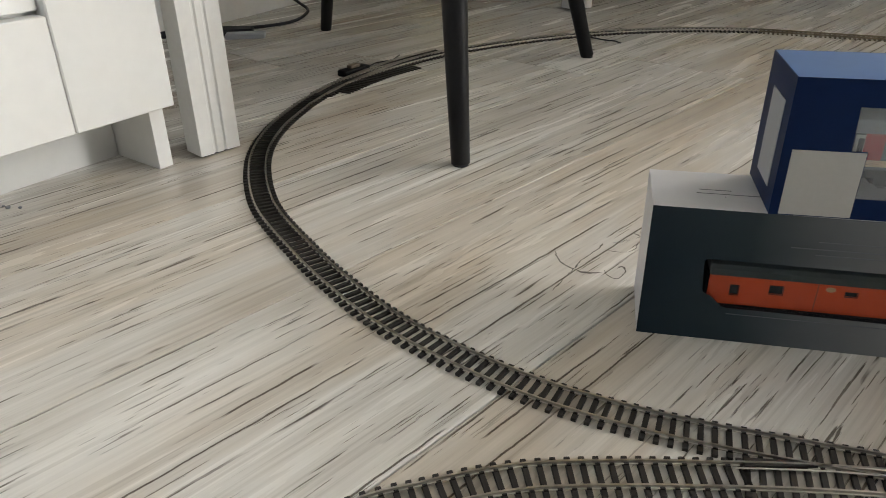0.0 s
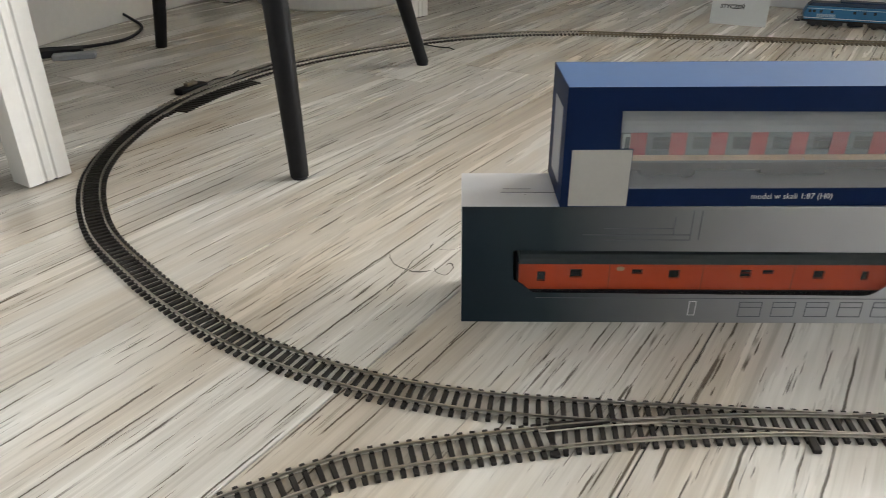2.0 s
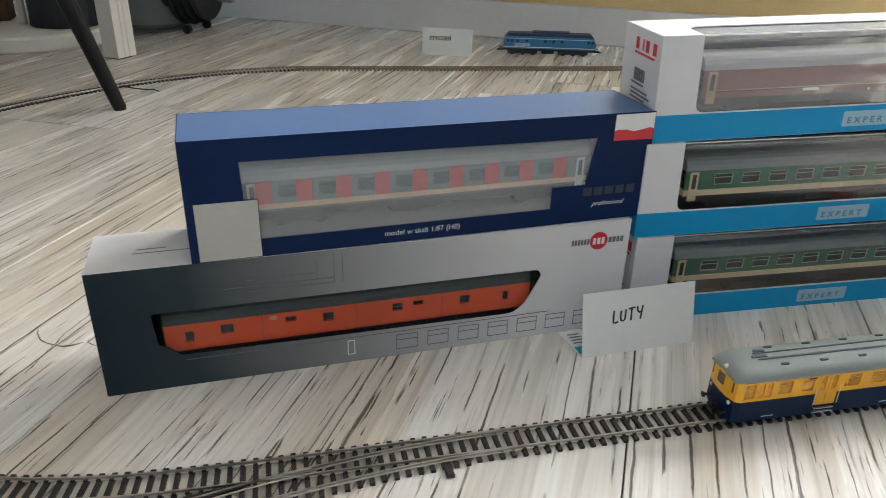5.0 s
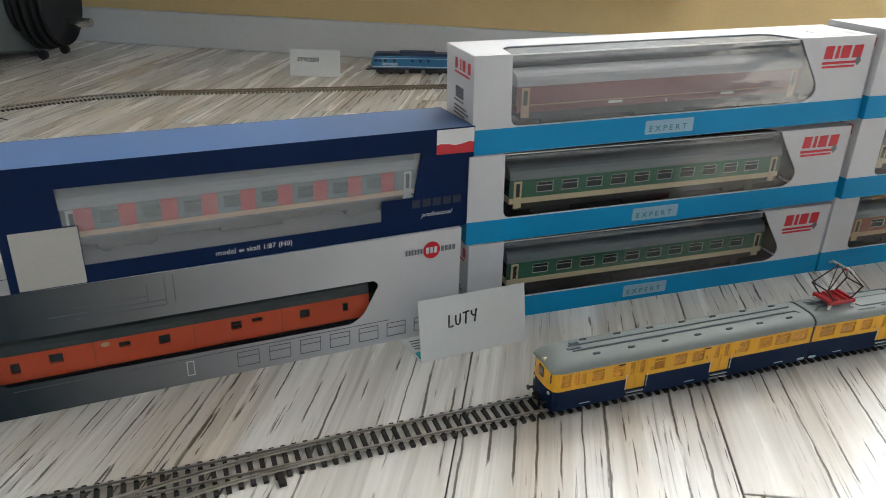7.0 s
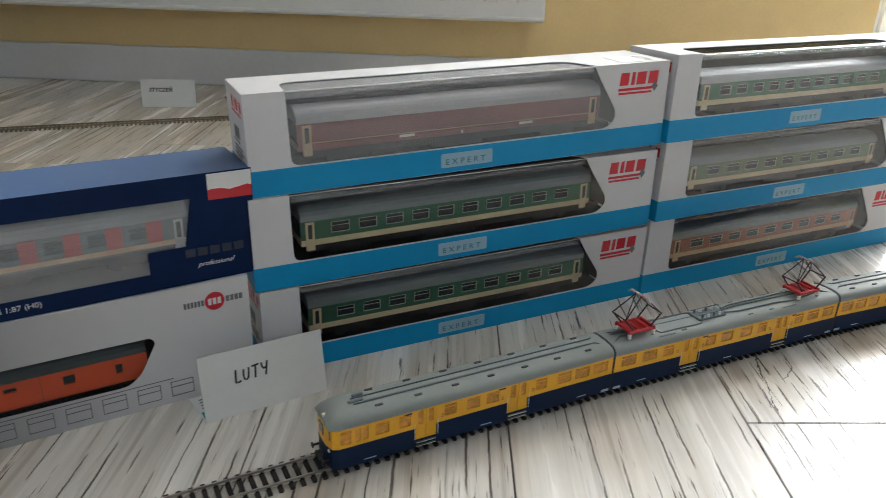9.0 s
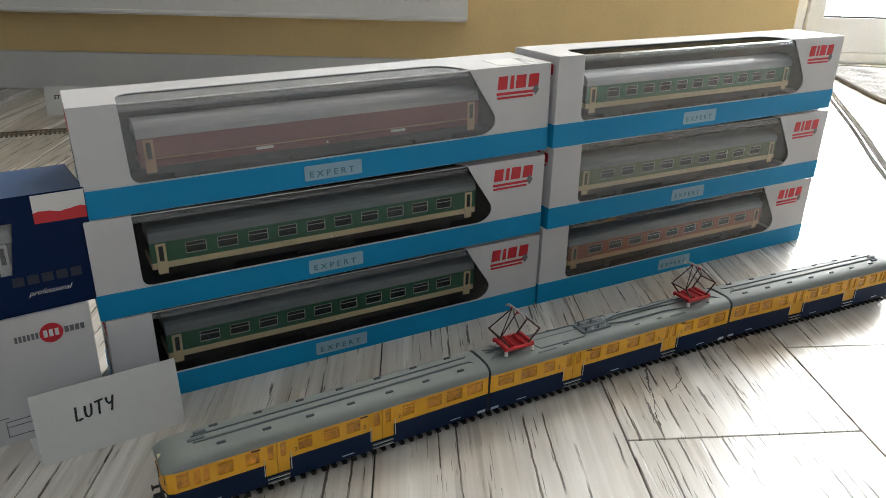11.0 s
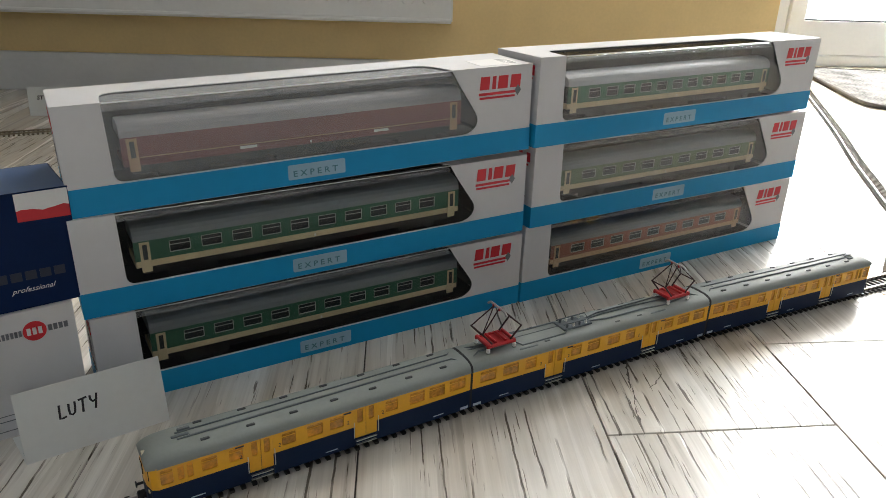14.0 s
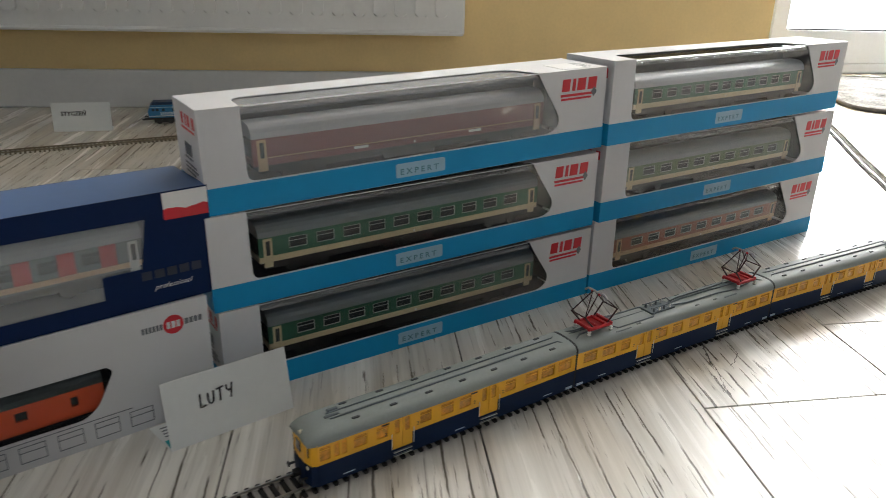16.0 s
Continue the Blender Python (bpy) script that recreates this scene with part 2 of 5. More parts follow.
FILM = clear_film("clear_film", 0.005, 0.03, 0.30, gloss=0.13)
FILM_MILKY = clear_film("wrinkled_clear_film", 0.24, 0.22, 0.4, tint=(0.93, 0.90, 0.89), gloss=0.35)
FILM_HAZY = clear_film("hazy_clear_film", 0.17, 0.10, 0.3, gloss=0.3)
FILM_BEND = clear_film("shiny_folded_film", 0.10, 0.07, 0.25, gloss=4.0)
GLASS = clear_film("window_glass", 0.0, 0.01, 0.0, (1, 1, 1))

# ---- helpers of the build ----
def part(name, bm, material, parent, label="", smooth=False):
    me = bpy.data.meshes.new(name)
    bmesh.ops.recalc_face_normals(bm, faces=bm.faces)
    bm.to_mesh(me)
    bm.free()
    if smooth:
        me.polygons.foreach_set("use_smooth", [True] * len(me.polygons))
        me.set_sharp_from_angle(angle=radians(46))
    me.materials.append(material)
    ob = new(name, me)
    ob.parent = parent
    if label:
        ob["label"] = label
    return ob


def thing(name, m, label, category, group="", kind=""):
    ob = new(name)
    ob.empty_display_size = 0.02
    ob.matrix_world = m
    return tagged(ob, label, category, group, kind)


def solid(name, bm, material, m, label="", category="", kind="structure", smooth=False):
    ob = part(name, bm, material, None, "", smooth)
    ob.matrix_world = m
    return tagged(ob, label, category, "", kind)


def cuboid(x0, x1, y0, y1, z0, z1, bevel=0.0, bm=None, seg=1):
    bm = bm or bmesh.new()
    made = bmesh.ops.create_cube(bm, size=1, matrix=Matrix.LocRotScale(((x0 + x1) / 2, (y0 + y1) / 2, (z0 + z1) / 2), None, (abs(x1 - x0), abs(y1 - y0), abs(z1 - z0))))
    if bevel:
        edges = {e for v in made["verts"] for e in v.link_edges}
        bmesh.ops.bevel(bm, geom=list(edges), offset=bevel, segments=seg, affect="EDGES", profile=0.5)
    return bm


def prism(outline, depth, to, bm=None, bevel=0.0):
    """An outline in two coordinates, drawn out by depth; to(a, b, c) gives the place."""
    bm = bm or bmesh.new()
    lo = [bm.verts.new(to(a, b, 0)) for a, b in outline]
    hi = [bm.verts.new(to(a, b, depth)) for a, b in outline]
    n = len(lo)
    faces = [bm.faces.new(lo), bm.faces.new(hi[::-1])]
    for i in range(n):
        faces.append(bm.faces.new((lo[i], hi[i], hi[(i + 1) % n], lo[(i + 1) % n])))
    if bevel:
        bmesh.ops.bevel(bm, geom=[e for f in faces[:2] for e in f.edges], offset=bevel, segments=1, affect="EDGES")
    return bm


def XZ(y):
    return lambda a, b, c: (a, y + c, b)


def YZ(x):
    return lambda a, b, c: (x + c, a, b)


def XY(z):
    return lambda a, b, c: (a, b, z + c)


def holed(outer, holes, depth, to):
    """A sheet with holes through it, depth thick."""
    bm = bmesh.new()
    edges = []
    for loop in (outer, *holes):
        vs = [bm.verts.new(to(a, b, 0)) for a, b in loop]
        edges += [bm.edges.new((vs[i], vs[(i + 1) % len(vs)])) for i in range(len(vs))]
    bmesh.ops.triangle_fill(bm, use_beauty=True, use_dissolve=False, edges=edges)
    off = Vector(to(0, 0, depth)) - Vector(to(0, 0, 0))
    ex = bmesh.ops.extrude_face_region(bm, geom=bm.faces[:])
    bmesh.ops.translate(bm, verts=[v for v in ex["geom"] if isinstance(v, bmesh.types.BMVert)], vec=off)
    return bm


def rounded(points, radius, n=4):
    """A closed outline with its corners rounded; radius may be one number or one a corner."""
    out, k = [], len(points)
    for i, p in enumerate(points):
        r = radius[i] if isinstance(radius, (list, tuple)) else radius
        p, a, b = Vector(p), Vector(points[i - 1]), Vector(points[(i + 1) % k])
        if r <= 0:
            out.append(tuple(p))
            continue
        u, v = (a - p).normalized(), (b - p).normalized()
        s, e = p + u * r, p + v * r
        for j in range(n + 1):
            q = j / n
            out.append(tuple(s * (1 - q) ** 2 + p * 2 * q * (1 - q) + e * q * q))
    return out


def tube(points, radius, n=6, bm=None, closed=False):
    """A round bar along points; radius may be one number or one a point."""
    bm = bm or bmesh.new()
    pts = [Vector(p) for p in points]
    rings, side = [], None
    for i, p in enumerate(pts):
        d = (pts[min(i + 1, len(pts) - 1)] - pts[max(i - 1, 0)]).normalized()
        if side is None:
            side = d.orthogonal().normalized()
        side = (side - d * side.dot(d)).normalized()
        up = d.cross(side)
        r = radius[i] if isinstance(radius, (list, tuple)) else radius
        rings.append([bm.verts.new(p + (side * math.cos(a) + up * math.sin(a)) * r) for a in [2 * math.pi * k / n for k in range(n)]])
    for a, b in zip(rings, rings[1:]):
        for k in range(n):
            bm.faces.new((a[k], a[(k + 1) % n], b[(k + 1) % n], b[k]))
    bm.faces.new(rings[0][::-1])
    bm.faces.new(rings[-1])
    return bm


def lathe(profile, n=24, bm=None, centre=(0, 0, 0)):
    """A turned body from (radius, height) pairs."""
    bm = bm or bmesh.new()
    c = Vector(centre)
    rings = [[bm.verts.new(c + Vector((r * math.cos(2 * math.pi * k / n), r * math.sin(2 * math.pi * k / n), z))) for k in range(n)] for r, z in profile]
    for a, b in zip(rings, rings[1:]):
        for k in range(n):
            bm.faces.new((a[k], a[(k + 1) % n], b[(k + 1) % n], b[k]))
    bm.faces.new(rings[0][::-1])
    bm.faces.new(rings[-1])
    return bm


def smooth_line(points, step):
    """A Catmull-Rom line through points, cut at even steps: places and headings."""
    pts = [Vector((*p, 0)) for p in points]
    ext = [2 * pts[0] - pts[1], *pts, 2 * pts[-1] - pts[-2]]
    fine = []
    for a, b, c, d in zip(ext, ext[1:], ext[2:], ext[3:]):
        for k in range(60):
            s = k / 60
            fine.append(0.5 * (2 * b + (c - a) * s + (2 * a - 5 * b + 4 * c - d) * s * s + (3 * b - a - 3 * c + d) * s ** 3))
    fine.append(pts[-1])
    out, left = [fine[0]], step
    for a, b in zip(fine, fine[1:]):
        while (b - a).length >= left:
            a = a + (b - a).normalized() * left
            out.append(a)
            left = step
        left -= (b - a).length
    heads = [(out[min(i + 1, len(out) - 1)] - out[max(i - 1, 0)]).normalized() for i in range(len(out))]
    return list(zip(out, heads))


def lettering(text, size, shear=0.0, bold=0.0):
    """Flat letters in the xz plane, starting at the origin, facing -y, as mesh data."""
    cu = bpy.data.curves.new("letters", "FONT")
    cu.body, cu.size, cu.shear, cu.offset = text, size, shear, bold
    cu.resolution_u, cu.extrude = 2, 0.00004
    ob = new("letters", cu)
    bpy.context.view_layer.update()
    me = bpy.data.meshes.new_from_object(ob.evaluated_get(bpy.context.evaluated_depsgraph_get()))
    bpy.data.objects.remove(ob)
    bpy.data.curves.remove(cu)
    me.transform(Matrix.Rotation(radians(90), 4, "X"))
    return me


def letters(name, me, material, parent, m):
    if not me.materials:
        me.materials.append(material)
    ob = new(name, me)
    ob.parent = parent
    ob.matrix_parent_inverse = Matrix()
    ob.matrix_basis = m
    return ob


EXPERT = lettering("E X P E R T", 0.0068, bold=0.0001)
STYCZEN = lettering("STYCZEŃ", 0.0108, 0.15, 0.0004)
SCALE_TEXT = lettering("model w skali 1:87 (H0)", 0.0058)
PRO_TEXT = lettering("professional", 0.0085, 0.45)
TWO = lettering("2", 0.0042)

# ---- room ----
def room_solid(name, bm, material, label, category="wall"):
    return solid(name, bm, material, ROOM, label, category)


UW, UD = 1.480, 2.163          # the radiator wall, and the balcony door behind it
V0, V1 = -1.75, 3.7            # the far left and right of the room
floor = room_solid("floor", cuboid(V0 - 0.1, V1 + 0.1, -2.7, UD + 0.2, -0.06, -0.0022), GROOVE, "whitewashed oak laminate floor with dark bevelled joints", "floor")
bm = cuboid(V0 - 0.1, 0.24, UW, UW + 0.6, 0, 2.5)
cuboid(1.32, 1.452, UW, UW + 0.6, 0, 2.5, bm=bm)
cuboid(0.24, 1.32, UW, UW + 0.6, 0, 0.86, bm=bm)
cuboid(0.24, 1.32, UW, UW + 0.6, 2.15, 2.5, bm=bm)
room_solid("wall_north", bm, OCHRE, "ochre painted wall behind the radiator")
room_solid("wall_alcove", cuboid(1.30, 1.449, UW + 0.603, UD + 0.12, 0, 2.5), WHITE_WALL, "white reveal beside the balcony door")
room_solid("wall_lintel", cuboid(1.452, V1, UD, UD + 0.12, 2.16, 2.5), WHITE_WALL, "white wall above the balcony door")
room_solid("wall_east", cuboid(V1, V1 + 0.1, -2.7, UD + 0.12, 0, 2.5), BOUNCE_CUT_WALL, "side wall darkened to cut bounced light")
bm = cuboid(V0 - 0.1, 0.05, -2.7, -2.6, 0, 2.5)
cuboid(1.75, V1, -2.7, -2.6, 0, 2.5, bm=bm)
cuboid(0.05, 1.75, -2.7, -2.6, 0, 0.9, bm=bm)
cuboid(0.05, 1.75, -2.7, -2.6, 2.2, 2.5, bm=bm)
room_solid("wall_south", bm, BOUNCE_CUT_WALL, "unseen rear wall darkened to cut bounced light, with an added window opening")
room_solid("ceiling", cuboid(V0 - 0.1, V1 + 0.1, -2.7, UD + 0.2, 2.5, 2.6), CEILING, "unseen white ceiling, greyed to cut bounced light", "ceiling")
wall_w = pose(-0.779, 0.987, 0, 0, 0, 74.6)   # local x along the wall, local y away from the room
solid("wall_west", cuboid(-2.6, 0.62, 0.012, 0.11, 0, 2.5), SHADE_WALL, wall_w, "pale side wall, its grey paint carrying the shade under the desk", "wall")
solid("baseboard_west", cuboid(-2.6, 0.60, -0.002, 0.0115, 0, 0.09, 0.002), WHITE_TRIM, wall_w, "white baseboard along the side wall", "baseboard")
room_solid("baseboard", cuboid(V0 + 0.5, 1.450, UW - 0.016, UW - 0.0005, 0, 0.085, 0.003, seg=2), WHITE_TRIM, "tall pale grey painted baseboard under the radiator", "baseboard")


def build_radiator():
    rad = thing("radiator", ROOM @ pose(-1.083, UW - 0.073, 0.1745), "white enamelled panel radiator with pressed ridges on the wall", "radiator")
    width, h = 1.764, 0.60
    bm = cuboid(0, width, 0, 0.006, 0, h, 0.002, seg=2)
    part("front_panel", bm, RADIATOR, rad)
    x = 0.03
    ridge = None
    while x < width - 0.03:
        if ridge is None:
            bm = prism(rounded([(-0.0135, 0.040), (0.0135, 0.040), (0.0135, h - 0.040), (-0.0135, h - 0.040)], 0.008), -0.008, XZ(0.0), bevel=0.003)
            ridge = part("ridge", bm, RADIATOR, rad)
            ridge.location.x = x
        else:
            o = ridge.copy()
            o.location.x = x
            scene.collection.objects.link(o)
        x += 0.0455
    part("side_cover", cuboid(width - 0.001, width + 0.003, 0.003, 0.060, 0.004, h - 0.004, 0.001), RADIATOR, rad)
    part("back_panel", cuboid(0, width, 0.055, 0.061, 0, h, 0.002), RADIATOR, rad)
    part("bottom_rail", tube([(0, 0.0, 0.006), (width, 0.0, 0.006)], 0.005, 8), RADIATOR, rad)
    for x in (0.3, 1.45):
        part("wall_bracket", cuboid(x - 0.012, x + 0.012, 0.058, 0.0725, 0.08, h - 0.08, 0.002), RADIATOR, rad)


build_radiator()


def build_balcony_door():
    d = tagged(new("door_1"), "white balcony door with tall bright glazing", "door", kind="structure")
    d.matrix_world = ROOM @ pose(1.452, UD, 0)
    w = V1 - 1.452
    part("threshold", cuboid(0.0, w, -0.03, 0.07, 0, 0.035, 0.004), PVC, d)
    for x0, x1 in ((0.0, 0.38), (w - 0.12, w)):
        part("jamb", cuboid(x0, x1, -0.01, 0.06, 0.0352, 2.158, 0.006, seg=2), PVC, d)
    part("head", cuboid(0.381, w - 0.121, -0.01, 0.06, 2.10, 2.158, 0.006), PVC, d)
    edge = 0.383
    for _ in range(2):
        leaf = (w - 0.506) / 2
        sash = part("sash", holed([(edge, 0.036), (edge + leaf, 0.036), (edge + leaf, 2.098), (edge, 2.098)], [[(edge + 0.05, 0.142), (edge + leaf - 0.05, 0.142), (edge + leaf - 0.05, 2.03), (edge + 0.05, 2.03)]], 0.05, XZ(-0.02)), PVC, d)
        pane = part("pane", cuboid(edge + 0.05, edge + leaf - 0.05, 0.002, 0.008, 0.142, 2.03), GLASS, sash)
        pane.visible_shadow = False
        part("gasket", cuboid(edge + 0.05, edge + leaf - 0.05, -0.012, -0.004, 0.1425, 0.147), INK, sash)
        edge += leaf + 0.002


build_balcony_door()


def glowing_sky():
    """Bright overcast daylight beyond the glass."""
    m, t, b = nodes_of("bright_daylight")
    b.inputs["Base Color"].default_value = (0.8, 0.85, 0.9, 1)
    b.inputs["Emission Color"].default_value = (0.93, 0.97, 1.0, 1)
    b.inputs["Emission Strength"].default_value = 2.5
    return m


room_solid("backdrop", cuboid(-1.5, 6.0, 4.2, 4.25, -1.0, 4.0), glowing_sky(), "bright white daylight outside the windows", "backdrop")


def build_window(name, m, half, z0, z1, label):
    w = tagged(new(name), label, "window", kind="structure")
    w.matrix_world = m
    part("window_frame", holed([(-half, z0), (half, z0), (half, z1), (-half, z1)], [[(-half + 0.06, z0 + 0.06), (half - 0.06, z0 + 0.06), (half - 0.06, z1 - 0.06), (-half + 0.06, z1 - 0.06)]], 0.05, XZ(-0.02)), PVC, w)
    pane = part("pane", cuboid(-half + 0.06, half - 0.06, 0.002, 0.008, z0 + 0.06, z1 - 0.06), GLASS, w)
    pane.visible_shadow = False


# window_1 is unseen, added to go with the rear fill lamp
build_window("window_1", ROOM @ pose(0.9, -2.65, 0), 0.85, 0.9, 2.2, "unseen white framed window added behind the camera for fill light")
build_window("window_2", ROOM @ pose(0.78, UW + 0.20, 0), 0.54, 0.86, 2.15, "white framed window above the radiator")


def build_rug():
    bm = prism(rounded([(0, 0), (0.95, 0), (0.95, 0.64), (0, 0.64)], 0.09), 0.008, XY(0.0), bevel=0.003)
    rug = thing("rug", ROOM @ pose(1.703, 1.432, 0.0, 0, 0, -12), "grey woven doormat rug lying before the balcony door", "rug")
    part("mat", bm, RUG, rug)
    edge = rounded([(0, 0), (0.95, 0), (0.95, 0.64), (0, 0.64)], 0.09)
    part("binding", tube([(x, y, 0.005) for x, y in edge + edge[:1]], 0.006, 6), RUG_EDGE, rug)


build_rug()

# ---- tracks ----
MAIN = [(-0.4319, 0.4278), (-0.4257, 0.3306), (-0.4006, 0.2382), (-0.3425, 0.1354), (-0.2668, 0.0563), (-0.2152, 0.0113), (-0.1736, -0.0199), (-0.1306, -0.0443), (-0.0717, -0.0691), (-0.02, -0.083), (0.0489, -0.0917), (0.1982, -0.0959), (0.4501, -0.1018), (0.6533, -0.1089), (0.9081, -0.1257), (1.061, -0.142), (1.213, -0.1584), (1.464, -0.1916), (1.712, -0.2326)]
BRANCH = [(-0.3011, -0.3839), (-0.201, -0.258), (-0.131, -0.1928), (-0.0991, -0.1718), (-0.0712, -0.1556), (-0.0444, -0.1442), (-0.0017, -0.1322), (0.0391, -0.123), (0.081, -0.1143), (0.128, -0.1067), (0.1981, -0.0994), (0.2684, -0.0976)]
FAR = [(-0.4319, 0.4278), (-0.4225, 0.5155), (-0.3887, 0.6088), (-0.3389, 0.7028), (-0.2799, 0.778), (-0.1868, 0.8628), (-0.0785, 0.9358), (0.0601, 0.9914), (0.1896, 1.01)]
FAR_STRAIGHT = [(0.1896, 1.006), (0.4509, 0.974), (0.8804, 0.9198), (1.251, 0.8756)]
RIGHT = [(2.392, 0.7085), (2.161, 0.5246), (1.885, 0.3023), (1.674, 0.1395), (1.523, 0.017), (1.414, -0.0644), (1.213, -0.1595)]
PITCH = 0.0076


def sleeper_mesh(length):
    bm = cuboid(-0.0016, 0.0016, -length / 2, length / 2, 0, 0.0024, 0.0003)
    me = bpy.data.meshes.new("sleeper")
    bmesh.ops.recalc_face_normals(bm, faces=bm.faces)
    bm.to_mesh(me)
    bm.free()
    return me


def chair_boxes(bm, p, h):
    side = Vector((-h.y, h.x, 0))
    for s in (-1, 1):
        c = p + side * s * 0.0085
        bmesh.ops.create_cube(bm, size=1, matrix=Matrix.Translation((c.x, c.y, 0.0028)) @ Matrix.Rotation(math.atan2(h.y, h.x), 4, "Z") @ Matrix.Diagonal((0.0026, 0.0030, 0.0010, 1)))


def rails(track, line, metal, lift=0.0):
    """Two rails with head, web and foot along a line."""
    prof = [(-0.0011, 0.0024), (0.0011, 0.0024), (0.0011, 0.0029), (0.0004, 0.0031), (0.0004, 0.0042), (0.0006, 0.0044), (0.0006, 0.0050), (-0.0006, 0.0050), (-0.0006, 0.0044), (-0.0004, 0.0042), (-0.0004, 0.0031), (-0.0011, 0.0029)]
    for s in (-1, 1):
        bm, rings = bmesh.new(), []
        for p, h in line:
            side = Vector((-h.y, h.x, 0))
            c = p + side * s * 0.0086
            rings.append([bm.verts.new(c + side * a + Vector((0, 0, b + lift))) for a, b in prof])
        for a, b in zip(rings, rings[1:]):
            for k in range(len(prof)):
                bm.faces.new((a[k], a[(k + 1) % len(prof)], b[(k + 1) % len(prof)], b[k]))
        bm.faces.new(rings[0])
        bm.faces.new(rings[-1][::-1])
        part("rail", bm, metal, track)


SLEEPER_DATA = {}


def sleeper(track, p, h, material, length=0.0285):
    key = (round(length, 4), material.name)
    if key not in SLEEPER_DATA:
        SLEEPER_DATA[key] = sleeper_mesh(length)
        SLEEPER_DATA[key].materials.append(material)
    ob = new("sleeper", SLEEPER_DATA[key])
    ob.parent = track
    ob.matrix_basis = Matrix.Translation(p) @ Matrix.Rotation(math.atan2(h.y, h.x), 4, "Z")
    return ob


def joined_sleepers(track, line, material, length=0.0285):
    bm = bmesh.new()
    for p, h in line:
        bmesh.ops.create_cube(bm, size=1, matrix=Matrix.Translation((p.x, p.y, 0.0012)) @ Matrix.Rotation(math.atan2(h.y, h.x), 4, "Z") @ Matrix.Diagonal((0.0032, length, 0.0024, 1)))
    tagged(part("sleeper_bed", bm, material, track), kind="stuff")


def fasteners(track, line, material):
    bm = bmesh.new()
    for p, h in line:
        chair_boxes(bm, p, h)
    tagged(part("fastening", bm, material, track), kind="stuff")


def build_track(points, label, metal, material, single=None, skip=None, long_ties=None):
    track = thing("railway_track", Matrix(), label, "model track", "model railway tracks")
    line = smooth_line(points, PITCH)
    rails(track, line, metal)
    bulk, ties = [], []
    for p, h in line:
        if skip and skip(p):
            continue
        ties.append((p, h))
        if single and single(p):
            if long_ties and long_ties(p):
                q, length = long_ties(p)
                sleeper(track, q, h, material, length)
            else:
                sleeper(track, p, h, material)
        else:
            bulk.append((p, h))
    fasteners(track, ties, material)
    if bulk:
        joined_sleepers(track, bulk, material)
    return track


branch_line = smooth_line(BRANCH, 0.004)


def wide_tie(p):
    """In the turnout one long sleeper carries both tracks."""
    if not 0.06 < p.x < 0.23:
        return None
    q = min(branch_line, key=lambda b: abs(b[0].x - p.x))[0]
    gap = p.y - q.y
    return Vector((p.x, p.y - gap / 2, 0)), round((0.0285 + gap) / 0.002) * 0.002


main_track = build_track(MAIN, "model track with steel rails on dark sleepers", RAIL, SLEEPER, lambda p: p.x > -0.33 and p.y < 0.12, None, wide_tie)
branch_track = build_track(BRANCH, "curved model track joining the main track at a turnout", RAIL, SLEEPER, lambda p: p.y > -0.30, lambda p: p.x > 0.06)
far_track = build_track(FAR, "curved model track with dark sleepers passing under the desk chair", RAIL, SLEEPER)
build_track(FAR_STRAIGHT, "straight model track with tan sleepers and weathered rails", RAIL_OLD, SLEEPER_TAN)
build_track(RIGHT, "model track curving away over the sunlit floor", RAIL, SLEEPER_GLARE)


def build_point_parts():
    # frog, guard rails and switch blades of the turnout
    guard = smooth_line([(0.0532, -0.1153), (0.0981, -0.1066), (0.1331, -0.1023)], 0.004)
    for shift in (0.0, 0.0042):
        bm = tube([(p.x, p.y + shift, 0.0043) for p, h in guard], 0.0006, 6)
        part("guard_rail", bm, RAIL, branch_track)
    part("frog", prism([(0.0584, -0.1059), (0.0963, -0.1011), (0.0962, -0.1036), (0.0582, -0.1129)], 0.0034, XY(0.0012), bevel=0.0004), SLEEPER, branch_track, "dark plastic crossing piece")
    part("point_lever", cuboid(0.2117, 0.2167, -0.1203, -0.1083, 0, 0.003, 0.0005), SLEEPER, branch_track)
    # the far turnout's motor and second leg
    motor = thing("point_motor", pose(-0.424, 0.593, 0, 0, 0, 65.6), "small dark point motor beside the far turnout", "point motor")
    part("housing", cuboid(-0.026, 0.026, -0.009, 0.009, 0, 0.009, 0.002, seg=2), TRAY, motor)
    part("cap", cuboid(-0.010, 0.010, -0.005, 0.005, 0.009, 0.014, 0.001), SLEEPER_TAN, motor)
    part("wire", tube([(0.03, 0, 0.004), (0.06, 0.012, 0.0015), (0.09, 0.004, 0.0015), (0.12, 0.016, 0.0015)], 0.0009, 6), INK, motor)
    leg = smooth_line([(-0.4275, 0.4765), (-0.4138, 0.5546), (-0.3806, 0.6577), (-0.3327, 0.7518)], PITCH)
    rails(far_track, leg, RAIL)
    joined_sleepers(far_track, leg, SLEEPER, 0.034)
    bed = smooth_line([(-0.4063, 0.4964), (-0.3803, 0.5797), (-0.3433, 0.6490)], PITCH)
    joined_sleepers(far_track, bed, SLEEPER, 0.030)


build_point_parts()

